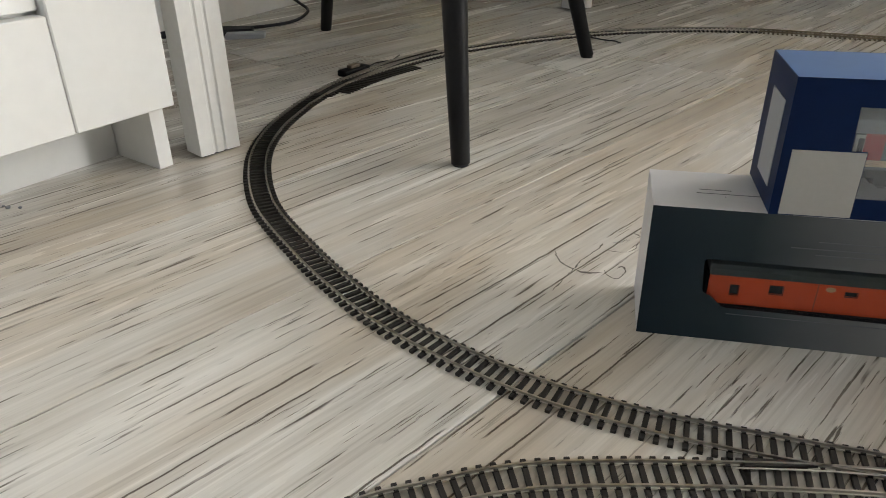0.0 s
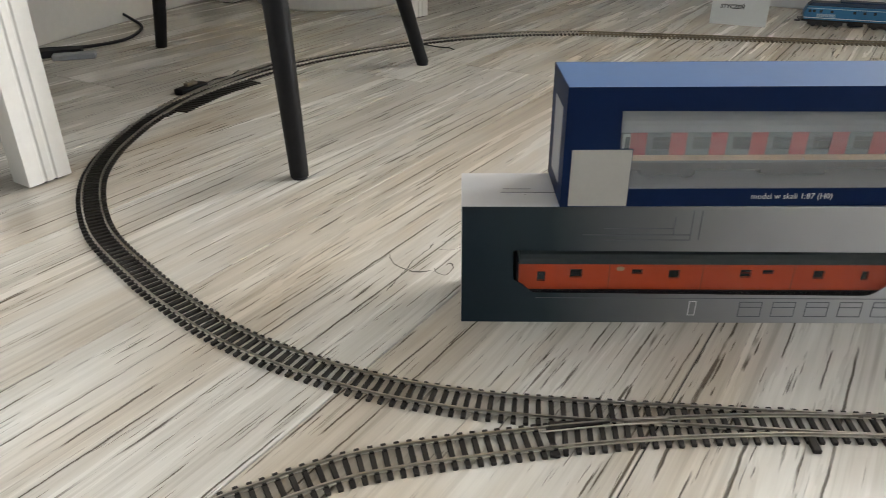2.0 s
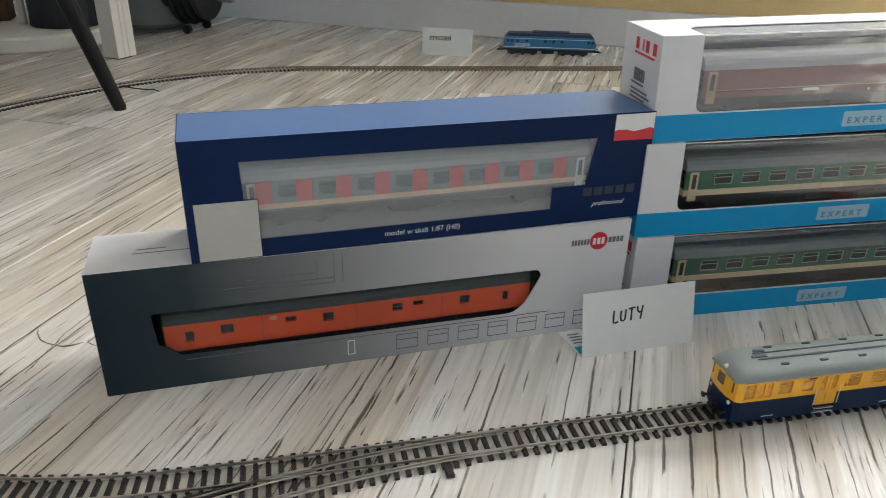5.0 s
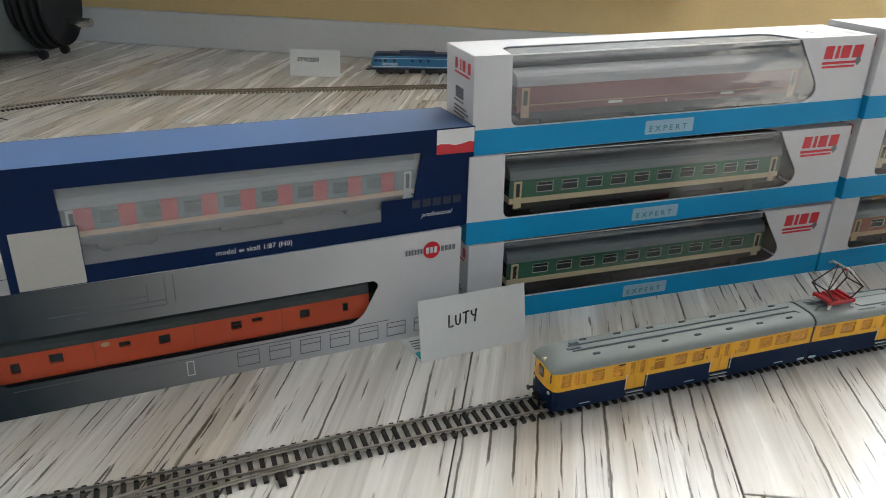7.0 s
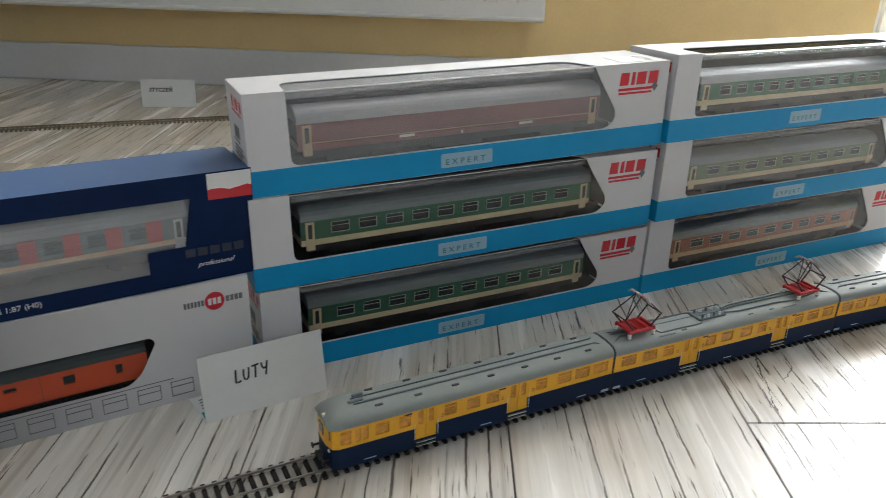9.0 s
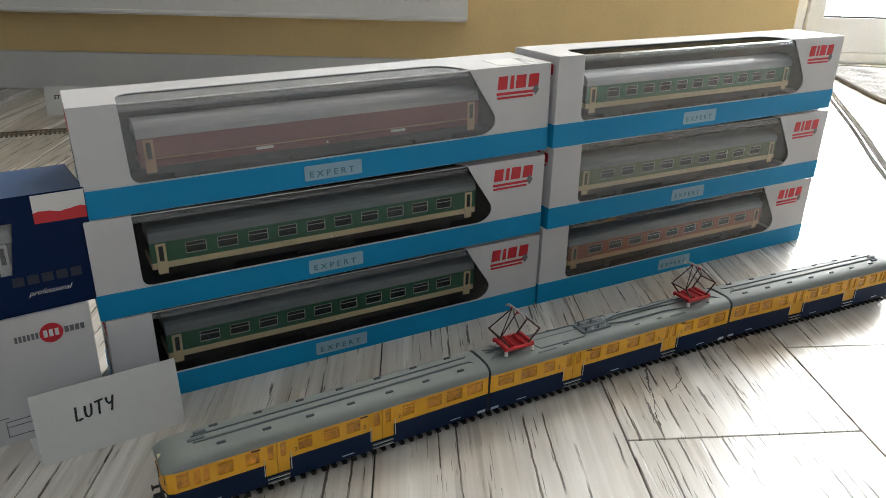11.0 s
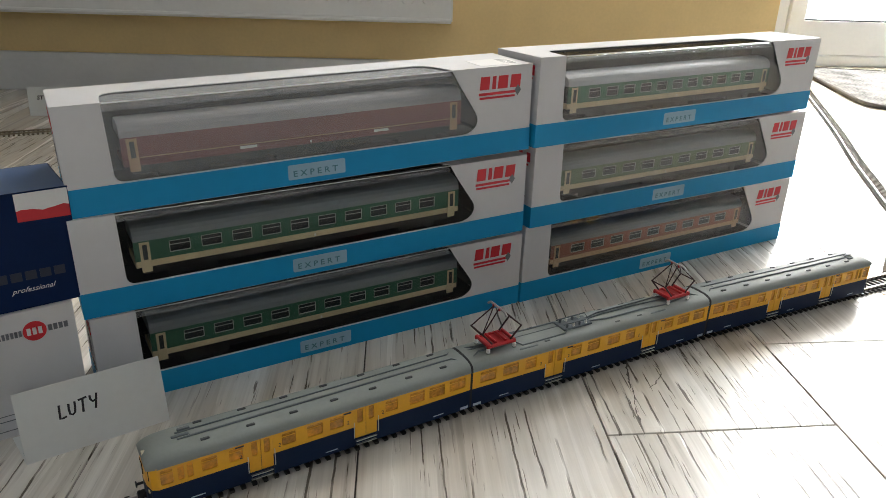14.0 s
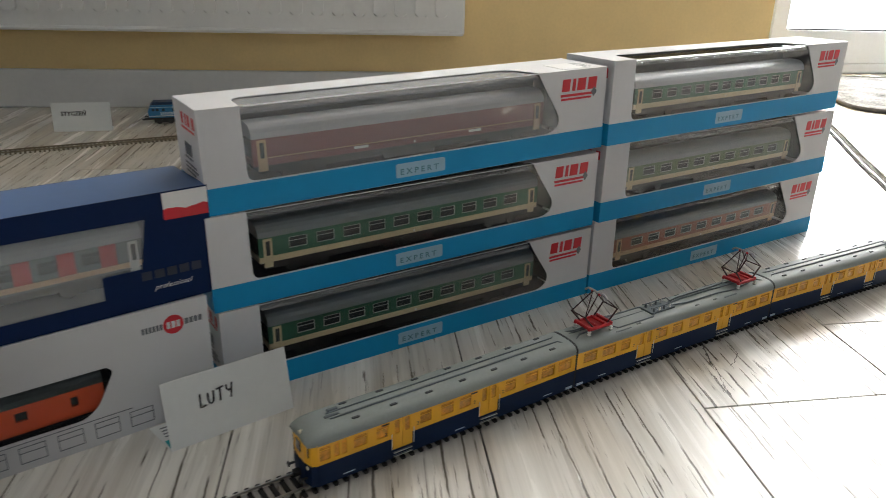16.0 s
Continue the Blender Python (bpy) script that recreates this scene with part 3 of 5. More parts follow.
# ---- cartons ----
def frame_box(box, w, d, h, front_mat, side_mat, top_mat, window, top_hole=None, t=0.0007):
    """A carton with a cut-out front; local x along the front, y back, z up."""
    part("front_panel", holed([(0, 0), (w, 0), (w, h), (0, h)], [window], t, XZ(0)), front_mat, box)
    part("back_panel", cuboid(0, w, d - t, d, 0, h), side_mat, box)
    part("end_flap", cuboid(0, t, t, d - t, 0.0002, h - 0.0002), side_mat, box)
    part("end_flap", cuboid(w - t, w, t, d - t, 0.0002, h - 0.0002), side_mat, box)
    part("bottom_panel", cuboid(t, w - t, t, d - t, 0, t), side_mat, box)
    if top_hole:
        x0, x1, y1 = top_hole
        out = [(t, t), (x0, t), *rounded([(x0, t), (x0 + 0.002, y1), (x1 - 0.012, y1), (x1, t)], [0, 0.012, 0.014, 0], 4)[0:], (x1, t), (w - t, t), (w - t, d - t), (t, d - t)]
        clean = []
        for p in out:
            if not clean or (Vector(p) - Vector(clean[-1])).length > 1e-5:
                clean.append(p)
        part("top_panel", prism(clean, t, XY(h - t)), top_mat, box)
    else:
        part("top_panel", cuboid(t, w - t, t, d - t, h - t, h), top_mat, box)


def sticker(box, name, x0, x1, z0, z1, material, lift=0.0003, label=""):
    return part(name, cuboid(x0, x1, -lift, -0.00002, z0, z1), material, box, label)


def logo_bars(box, x, z, size):
    """The maker's red mark as plain shapes."""
    for i, w in enumerate((0.30, 0.13, 0.32, 0.33)):
        x0 = x + size * (0.0, 0.33, 0.49, 0.84)[i]
        bm = prism([(x0, z), (x0 + size * w * 0.86, z), (x0 + size * w * 0.92, z + size * 0.30), (x0 + size * 0.03, z + size * 0.30)], -0.00025, XZ(-0.00003))
        part("logo_shape", bm, RED_PRINT, box)
    sticker(box, "logo_bar", x - size * 0.02, x + size * 1.02, z - size * 0.13, z - size * 0.07, RED_PRINT)
    sticker(box, "logo_bar", x, x + size * 0.98, z - size * 0.22, z - size * 0.17, RED_PRINT)
    part("logo_shape", prism([(x + size * 1.06, z - size * 0.20), (x + size * 1.15, z - size * 0.07), (x + size * 1.06, z + size * 0.06), (x + size * 0.97, z - size * 0.07)], -0.0004, XZ(-0.00003)), GREY_INK, box)


def wrinkled_sheet(x0, x1, z0, z1, n=90, k=22):
    """A slack film, creased by noise."""
    bm = bmesh.new()
    rows = []
    for j in range(k + 1):
        row = []
        for i in range(n + 1):
            x, z = x0 + (x1 - x0) * i / n, z0 + (z1 - z0) * j / k
            q = Vector((x * 14, z * 55, 3.7))
            fold = abs(noise.noise(q)) * 0.0022 + abs(noise.noise(q * 2.7)) * 0.0009
            hem = min(1, 4 * i / n, 4 * (n - i) / n)
            row.append(bm.verts.new((x, 0.0011 + fold * hem, z)))
        rows.append(row)
    for a, b in zip(rows, rows[1:]):
        for i in range(n):
            bm.faces.new((a[i], a[i + 1], b[i + 1], b[i]))
    return bm


def build_window_carton(m, w, h, label, film, top_open, left):
    """White coach carton with a blue foot band and a wrap-round window."""
    d = 0.066
    box = thing("coach_carton", m, label, "carton", "stacked coach cartons")
    zb = 0.265 * h
    right = (0.787, 0.808, 0.862, 0.838)
    win = rounded([((left + 0.003) * w, zb + 0.001), (right[3] * w, zb + 0.001), (right[2] * w, zb + 0.012), (right[1] * w, h - 0.014), (right[0] * w, h - 0.0007), (left * w, h - 0.0007)], [0.007, 0.009, 0.009, 0.006, 0.0, 0.0])
    hole = (left * w, right[0] * w + 0.002, 0.034 if top_open else 0.020)
    frame_box(box, w, d, h, CARTON, CARTON, CARTON, win, hole)
    # blue foot band running round the front and one end
    part("blue_band", cuboid(-0.0003, w + 0.0003, -0.0003, -0.00002, 0.0003, zb), BLUE_PRINT, box, "bright blue printed foot band")
    part("blue_band", cuboid(-0.0004, -0.00002, 0, d, 0.0003, zb), BLUE_PRINT, box)
    f = part("film", wrinkled_sheet((left - 0.012) * w, 0.875 * w, zb - 0.004, h - 0.0012) if film is FILM_MILKY else cuboid((left - 0.012) * w, 0.875 * w, 0.0009, 0.0011, zb - 0.004, h - 0.0012), film, box, "clear plastic window", smooth=film is FILM_MILKY)
    f.visible_shadow = False
    f = part("film", cuboid((left - 0.012) * w, hole[1] + 0.004, 0.0012, hole[2] + 0.006, h - 0.0014, h - 0.0012), film, box)
    f.visible_shadow = False
    edge = [(0.0011 + 0.0065 * (1 - math.cos(q)), h - 0.0012 - 0.0050 * (1 - math.sin(q))) for q in [math.pi / 2 * k / 6 for k in range(7)]]
    bend = part("film_bend", prism(edge + [(y + 0.00015, z - 0.00015) for y, z in edge[::-1]], (right[0] - left) * w, YZ(left * w)), FILM_BEND, box, "shiny folded film edge", smooth=True)
    bend.visible_shadow = False
    part("tray", holed([(0.06 * w, 0.002), (0.90 * w, 0.002), (0.90 * w, zb - 0.0055), (0.06 * w, zb - 0.0055)], [], 0.050, XZ(0.004)), TRAY, box, "black plastic tray")
    part("tray_back", cuboid(0.02, w - 0.02, 0.056, 0.058, 0.002, h - 0.003), TRAY, box)
    for x in (0.065 * w, 0.89 * w):
        part("tray_end", cuboid(x - 0.003, x + 0.003, 0.004, 0.055, zb, h - 0.006, 0.001), TRAY, box)
    plate_w, x0 = 0.048, 0.405 * w
    plate = part("name_plate", prism(rounded([(x0, zb * 0.22), (x0 + plate_w, zb * 0.22), (x0 + plate_w, zb * 0.80), (x0, zb * 0.80)], 0.0015), -0.0002, XZ(-0.00032)), PLATE_PRINT, box, "pale blue printed plate")
    letters("lettering", EXPERT, INK_TEAL, plate, pose(x0 + 0.0038, -0.0006, zb * 0.34) @ Matrix.Diagonal((1.15, 1, 1, 1)))
    logo_bars(box, 0.858 * w, h * 0.755, 0.0375)
    # printed end face
    for i, wd in enumerate((0.30, 0.13, 0.32, 0.33)):
        y0 = 0.044 - 0.036 * (0.0, 0.33, 0.49, 0.84)[i]
        part("end_logo_shape", cuboid(-0.0003, -0.00002, y0 - 0.036 * wd * 0.5, y0, h * 0.795, h * 0.905), RED_PRINT, box)
    part("end_logo_bar", cuboid(-0.0003, -0.00002, 0.010, 0.045, h * 0.750, h * 0.772), RED_PRINT, box)
    for i in range(14):
        part("barcode_bar", cuboid(-0.0003, -0.00002, 0.0235 + 0.0014 * i, 0.0235 + 0.0014 * i + (0.0009, 0.0005, 0.0007)[i % 3], h * 0.50, h * 0.62), GREY_INK, box)
    for z, wd in ((0.46, 0.022), (0.40, 0.030), (0.36, 0.034), (0.32, 0.026)):
        part("end_print", cuboid(-0.0003, -0.00002, 0.046 - wd, 0.046, h * z, h * (z + 0.02)), GREY_INK, box)
    return box


PLATE_PRINT = surface("dull_sky_blue_print", (0.30, 0.49, 0.62), 0.45, var=0.04)
INK_TEAL = surface("teal_ink", (0.06, 0.20, 0.26), 0.5)
CARTON_ROWS = [  # x, y, z, turn, tilt, width, height, window's left edge
    (0.4020, 0.0270, 0.0, -2.3, 0.0, 0.394, 0.0765, 0.081),
    (0.3995, 0.0280, 0.0770, -2.9, 0.65, 0.393, 0.0770, 0.079),
    (0.4020, 0.0305, 0.1542, -4.0, 1.65, 0.387, 0.0785, 0.081),
    (0.7985, 0.0100, 0.0, -3.0, 0.0, 0.409, 0.0822, 0.078),
    (0.8000, 0.0060, 0.0826, -2.8, 0.2, 0.406, 0.0822, 0.082),
    (0.7915, -0.0010, 0.1665, -1.5, 0.4, 0.415, 0.0825, 0.071),
]
CARTONS = []
for k, (x, y, z, turn, tilt, w, h, left) in enumerate(CARTON_ROWS):
    row = k % 3
    m = pose(x, y, z, 0, -tilt, turn)
    text = "white and blue windowed coach carton " + ("standing on the floor", "in mid stack", "on top of the stack")[row]
    CARTONS.append((build_window_carton(m, w, h, text, FILM_MILKY if k == 2 else FILM, row == 2, left), m, w, h))


def build_navy_carton():
    w, d, h = 0.336, 0.064, 0.0835
    m = pose(0.0675, 0.0085, 0.0958, 0, 0, 3.6)
    box = thing("coach_carton", m, "navy blue coach carton with stepped clear window", "carton")
    win = [(0.037, 0.042), (0.046, 0.042), (0.046, 0.013), (0.257, 0.013), (0.257, 0.030), (0.284, 0.030), (0.290, 0.066), (0.036, 0.068)]
    frame_box(box, w, d, h, NAVY_PRINT, NAVY_PRINT, SKYLIT_TOP, win)
    f = part("film", cuboid(0.03, 0.31, 0.0009, 0.0011, 0.010, 0.072), FILM_HAZY, box, "clear plastic window")
    f.visible_shadow = False
    part("tray_back", cuboid(0.01, w - 0.01, 0.052, 0.054, 0.003, h - 0.004), SLEEVE, box, "pale inner sleeve")
    part("tray", cuboid(0.02, w - 0.02, 0.004, 0.050, 0.002, 0.012), SLEEVE, box)
    sticker(box, "grey_patch", 0.0055, 0.0455, 0.0008, 0.0415, PATCH, 0.0005, "silver grey card patch")
    wave = [(0.303 + 0.0325 * k / 10, 0.0705 + 0.0009 * math.sin(k * 0.9) + 0.0003 * math.sin(k * 2.3)) for k in range(11)]
    part("flag_white", prism([(0.303, 0.0825), *wave, (0.3355, 0.0825)], -0.0003, XZ(-0.00003)), WHITE_PRINT, box)
    part("flag_red", prism([*wave, (0.3355, 0.0625), (0.303, 0.0630)], -0.00028, XZ(-0.00003)), RED_PRINT, box)
    letters("lettering", SCALE_TEXT, WHITE_PRINT, box, pose(0.130, -0.0002, 0.0055))
    letters("lettering", PRO_TEXT, WHITE_PRINT, box, pose(0.291, -0.0002, 0.0125) @ Matrix.Diagonal((0.64, 1, 0.64, 1)))
    for i in range(5):
        sticker(box, "dim_print", 0.283 + 0.009 * i, 0.290 + 0.009 * i, 0.021, 0.0275, NAVY_DIM, 0.0002)
    part("end_window", cuboid(-0.0004, -0.00002, 0.014, 0.046, 0.012, 0.066), GREY_PRINT, box, "pale end label")
    return box, m


SLEEVE = surface("pale_inner_sleeve_card", (0.58, 0.56, 0.53), 0.6, var=0.05)
PATCH = surface("warm_grey_card", (0.50, 0.49, 0.46), 0.45, var=0.04)
PEACH = surface("pale_peach_coach_paint", (0.92, 0.62, 0.38), 0.45, var=0.05)
NAVY_DIM = surface("dim_navy_print", (0.014, 0.024, 0.050), 0.4)
build_navy_carton()
FADE_LINE = surface("thin_grey_line_print", (0.13, 0.14, 0.16), 0.4)


def build_fade_carton():
    w, d, h = 0.393, 0.060, 0.0953
    m = pose(0.0005, 0.0065, 0.0, 0, 0, 2.7)
    box = thing("coach_carton", m, "dark to pale grey coach carton on the floor", "carton")
    win = rounded([(0.038, 0.036), (0.044, 0.0335), (0.052, 0.0255), (0.298, 0.0235), (0.308, 0.031), (0.321, 0.0555), (0.317, 0.0600), (0.036, 0.061)], [0.002, 0.003, 0.003, 0.005, 0.004, 0.003, 0.002, 0.003], 3)
    frame_box(box, w, d, h, FADE, CARTON, CARTON, win)
    part("front_edge", cuboid(0, w, 0.0, 0.0009, h, h + 0.0002), CARTON, box)
    f = part("film", cuboid(0.04, 0.35, 0.0009, 0.0011, 0.018, 0.066), FILM, box, "clear plastic window")
    f.visible_shadow = False
    part("tray_back", cuboid(0.01, w - 0.01, 0.050, 0.052, 0.003, h - 0.004), TRAY, box, "black inner tray")
    part("tray", cuboid(0.02, w - 0.02, 0.004, 0.048, 0.002, 0.022), TRAY, box)
    # the line drawing of a coach on the print
    for i in range(8):
        x = 0.205 + 0.0245 * i
        if x + 0.017 < w:
            part("printed_outline", holed([(x, 0.0055), (x + 0.017, 0.0055), (x + 0.017, 0.0185), (x, 0.0185)], [[(x + 0.0006, 0.0061), (x + 0.0164, 0.0061), (x + 0.0164, 0.0179), (x + 0.0006, 0.0179)]], -0.0002, XZ(-0.00003)), FADE_LINE, box)
            sticker(box, "printed_line", x, x + 0.017, 0.0135, 0.0141, FADE_LINE, 0.00025)
    part("printed_outline", holed([(0.168, 0.0065), (0.1735, 0.0065), (0.1735, 0.019), (0.168, 0.019)], [[(0.1686, 0.0071), (0.1729, 0.0071), (0.1729, 0.0184), (0.1686, 0.0184)]], -0.0002, XZ(-0.00003)), WHITE_PRINT, box)
    for x0, x1, z0, z1 in ((0.085, 0.160, 0.0735, 0.0741), (0.10, 0.148, 0.0785, 0.0790), (0.148, 0.1487, 0.0741, 0.088), (0.160, 0.1607, 0.070, 0.0925), (0.166, 0.1667, 0.070, 0.0925), (0.10, 0.16, 0.0695, 0.0701)):
        sticker(box, "printed_line", x0, x1, z0, z1, FADE_LINE)
    sticker(box, "printed_line", 0.055, 0.33, 0.0212, 0.0217, FADE_LINE)
    # the maker's mark: a red disc between two rows of plain bars
    part("logo_disc", prism([(0.3665 + 0.0075 * math.cos(a), 0.0795 + 0.0075 * math.sin(a)) for a in [k * math.pi / 12 for k in range(24)]], -0.0003, XZ(-0.00003)), RED_PRINT, box)
    for k in range(3):
        sticker(box, "logo_bar", 0.3615 + 0.0036 * k, 0.3640 + 0.0036 * k, 0.0768, 0.0822, WHITE_PRINT, 0.0005)
    for k in range(6):
        sticker(box, "logo_bar", 0.3435 + 0.0026 * k, 0.3453 + 0.0026 * k, 0.0772, 0.0818, GREY_INK)
    for k in range(4):
        sticker(box, "logo_bar", 0.3750 + 0.0034 * k, 0.3776 + 0.0034 * k, 0.0772, 0.0818, GREY_INK)
    for x0, x1, y in ((0.028, 0.068, 0.024), (0.030, 0.05, 0.030), (0.045, 0.0457, 0.020)):
        part("top_print", cuboid(x0, x1, y, y + 0.0008, h, h + 0.0002), FADE_LINE, box)
    return box, m


build_fade_carton()

# ---- electric train ----
TRAIN_YELLOW = surface("train_yellow", (0.86, 0.43, 0.015), 0.38, var=0.05, scale=80)
TRAIN_BLUE = surface("train_navy", (0.006, 0.019, 0.058), 0.42, var=0.10, scale=80, spec=0.14)
TRAIN_ROOF = surface("train_grey_roof", (0.265, 0.295, 0.285), 0.6, var=0.06, scale=80, spec=0.3)
VENT_DARK = surface("dark_vent_grey", (0.085, 0.095, 0.10), 0.7, var=0.1, spec=0.2)
ROOF_DARK = surface("roof_conduit_grey", (0.15, 0.175, 0.19), 0.75, var=0.1, spec=0.2)
# the glow of the cars' inside lamps is put into these two colours
AMBER = surface("lamplit_amber_window", (0.66, 0.29, 0.035), 0.12, var=0.55, scale=60, coat=0.5)
SEATS = surface("lamplit_amber_interior", (0.70, 0.30, 0.04), 0.6, var=0.4, scale=150)
BELLOWS = surface("black_rubber_bellows", (0.012, 0.013, 0.018), 0.7)
PANTO_RED = surface("red_plastic", (0.50, 0.015, 0.02), 0.35, var=0.08)
PANTO_ARM = surface("dark_brown_metal", (0.055, 0.022, 0.020), 0.4, 0.3)
PANTO_HEAD = surface("pale_grey_metal", (0.42, 0.40, 0.39), 0.45, 0.4)
CERAMIC = surface("white_insulator", (0.75, 0.75, 0.72), 0.3)
WHEEL = surface("dark_wheel_metal", (0.05, 0.05, 0.05), 0.4, 0.7)
LAMP_GLASS = surface("pale_lamp_glass", (0.75, 0.70, 0.55), 0.2)
END_W = [(0.020, 0.080), (0.098, 0.155), (0.172, 0.226), (0.268, 0.310), (0.448, 0.492), (0.515, 0.562), (0.597, 0.638), (0.750, 0.788), (0.820, 0.862)]
END_NARROW = [(0.884, 0.900), (0.908, 0.924)]
END_D = [(0.342, 0.410), (0.668, 0.732)]
MID_W = [(0.027, 0.084), (0.110, 0.167), (0.193, 0.235), (0.373, 0.415), (0.442, 0.492), (0.528, 0.580), (0.608, 0.648), (0.787, 0.826), (0.850, 0.906), (0.928, 0.982)]
MID_D = [(0.276, 0.343), (0.690, 0.752)]
HALF, SK, WAIST, EAVE, TOP = 0.0165, 0.0022, 0.0182, 0.0340, 0.0416


def roof_section():
    pts = [(-HALF - 0.0004, EAVE - 0.0006)]
    for k in range(13):
        a = math.pi - math.pi * k / 12
        c, s = math.cos(a), math.sin(a)
        pts.append((math.copysign(abs(c) ** 0.62, c) * (HALF + 0.0004) if abs(c) > 1e-6 else 0.0, EAVE + (TOP - EAVE) * abs(s) ** 0.72))
    pts.append((HALF + 0.0004, EAVE - 0.0006))
    return pts


def build_pantograph(car, x):
    z0 = TOP + 0.0040
    p = part("pantograph", cuboid(x - 0.0105, x + 0.0105, -0.0080, 0.0080, z0 + 0.0004, z0 + 0.0016, 0.0004), PANTO_RED, car, "red pantograph base")
    for y in (-0.0085, 0.0085):
        part("side_beam", cuboid(x - 0.0135, x + 0.0135, y - 0.0011, y + 0.0011, z0, z0 + 0.0026, 0.0004), PANTO_RED, p)
    for sx in (-1, 1):
        part("cross_beam", cuboid(x + sx * 0.0120 - 0.0012, x + sx * 0.0120 + 0.0012, -0.0096, 0.0096, z0 + 0.0008, z0 + 0.0034, 0.0004), PANTO_RED, p)
        part("spring_tube", tube([(x + sx * 0.0045, -0.0075, z0 + 0.0030), (x + sx * 0.0045, 0.0075, z0 + 0.0030)], 0.0011, 8), PANTO_RED, p)
        for y in (-0.0088, 0.0088):
            part("insulator", lathe([(0.0010, -0.001), (0.0017, 0.0), (0.0011, 0.0010), (0.0017, 0.0020), (0.0010, 0.0034)], 8, centre=(x + sx * 0.0122, y, TOP + 0.0008)), CERAMIC, p)
            part("bracket", cuboid(x + sx * 0.0122 - 0.0013, x + sx * 0.0122 + 0.0013, y - 0.0013, y + 0.0013, TOP - 0.0030, TOP + 0.0002, 0.0002), TRAIN_ROOF, p)
    zk, zt = TOP + 0.0175, TOP + 0.0335
    for y in (-0.0080, 0.0080):
        for sx in (-1, 1):
            knee = (x + sx * 0.0180, y * 1.05, zk)
            bm = tube([(x + sx * 0.0085, y, z0 + 0.0030), knee], 0.00075, 6)
            tube([knee, (x + sx * 0.0010, y * 0.42, zt)], 0.00055, 6, bm)
            part("arm", bm, PANTO_ARM, p)
    for sx in (-1, 1):
        part("knee_bar", tube([(x + sx * 0.0180, -0.0090, zk), (x + sx * 0.0180, 0.0090, zk)], 0.0006, 6), PANTO_ARM, p)
        part("brace", tube([(x + sx * 0.0180, sx * 0.0080, zk), (x + sx * 0.0010, -sx * 0.0034, zt)], 0.00045, 6), PANTO_ARM, p)
    part("contact_strip", tube([(x, -0.0130, zt - 0.0020), (x, -0.0095, zt + 0.0004), (x, 0.0095, zt + 0.0004), (x, 0.0130, zt - 0.0020)], 0.0010, 6), PANTO_HEAD, p, "pale grey contact strip")
    for y in (-0.0042, 0.0042):
        part("strip_holder", cuboid(x - 0.0016, x + 0.0016, y - 0.0008, y + 0.0008, zt - 0.0012, zt + 0.0008, 0.0002), PANTO_RED, p)


def build_bogie(car, x):
    bogie = part("bogie", cuboid(x - 0.019, x + 0.019, -0.0118, 0.0118, 0.0018, 0.0058, 0.0008), SLEEPER, car, "dark plastic bogie")
    for sx in (-0.0135, 0.0135):
        for y in (-0.0080, 0.0080):
            bm = lathe([(0.0052, -0.0011), (0.0052, 0.0011)], 16)
            bmesh.ops.transform(bm, verts=bm.verts, matrix=Matrix.Translation((x + sx, y, 0.0053)) @ Matrix.Rotation(radians(90), 4, "X"))
            part("wheel", bm, WHEEL, bogie)


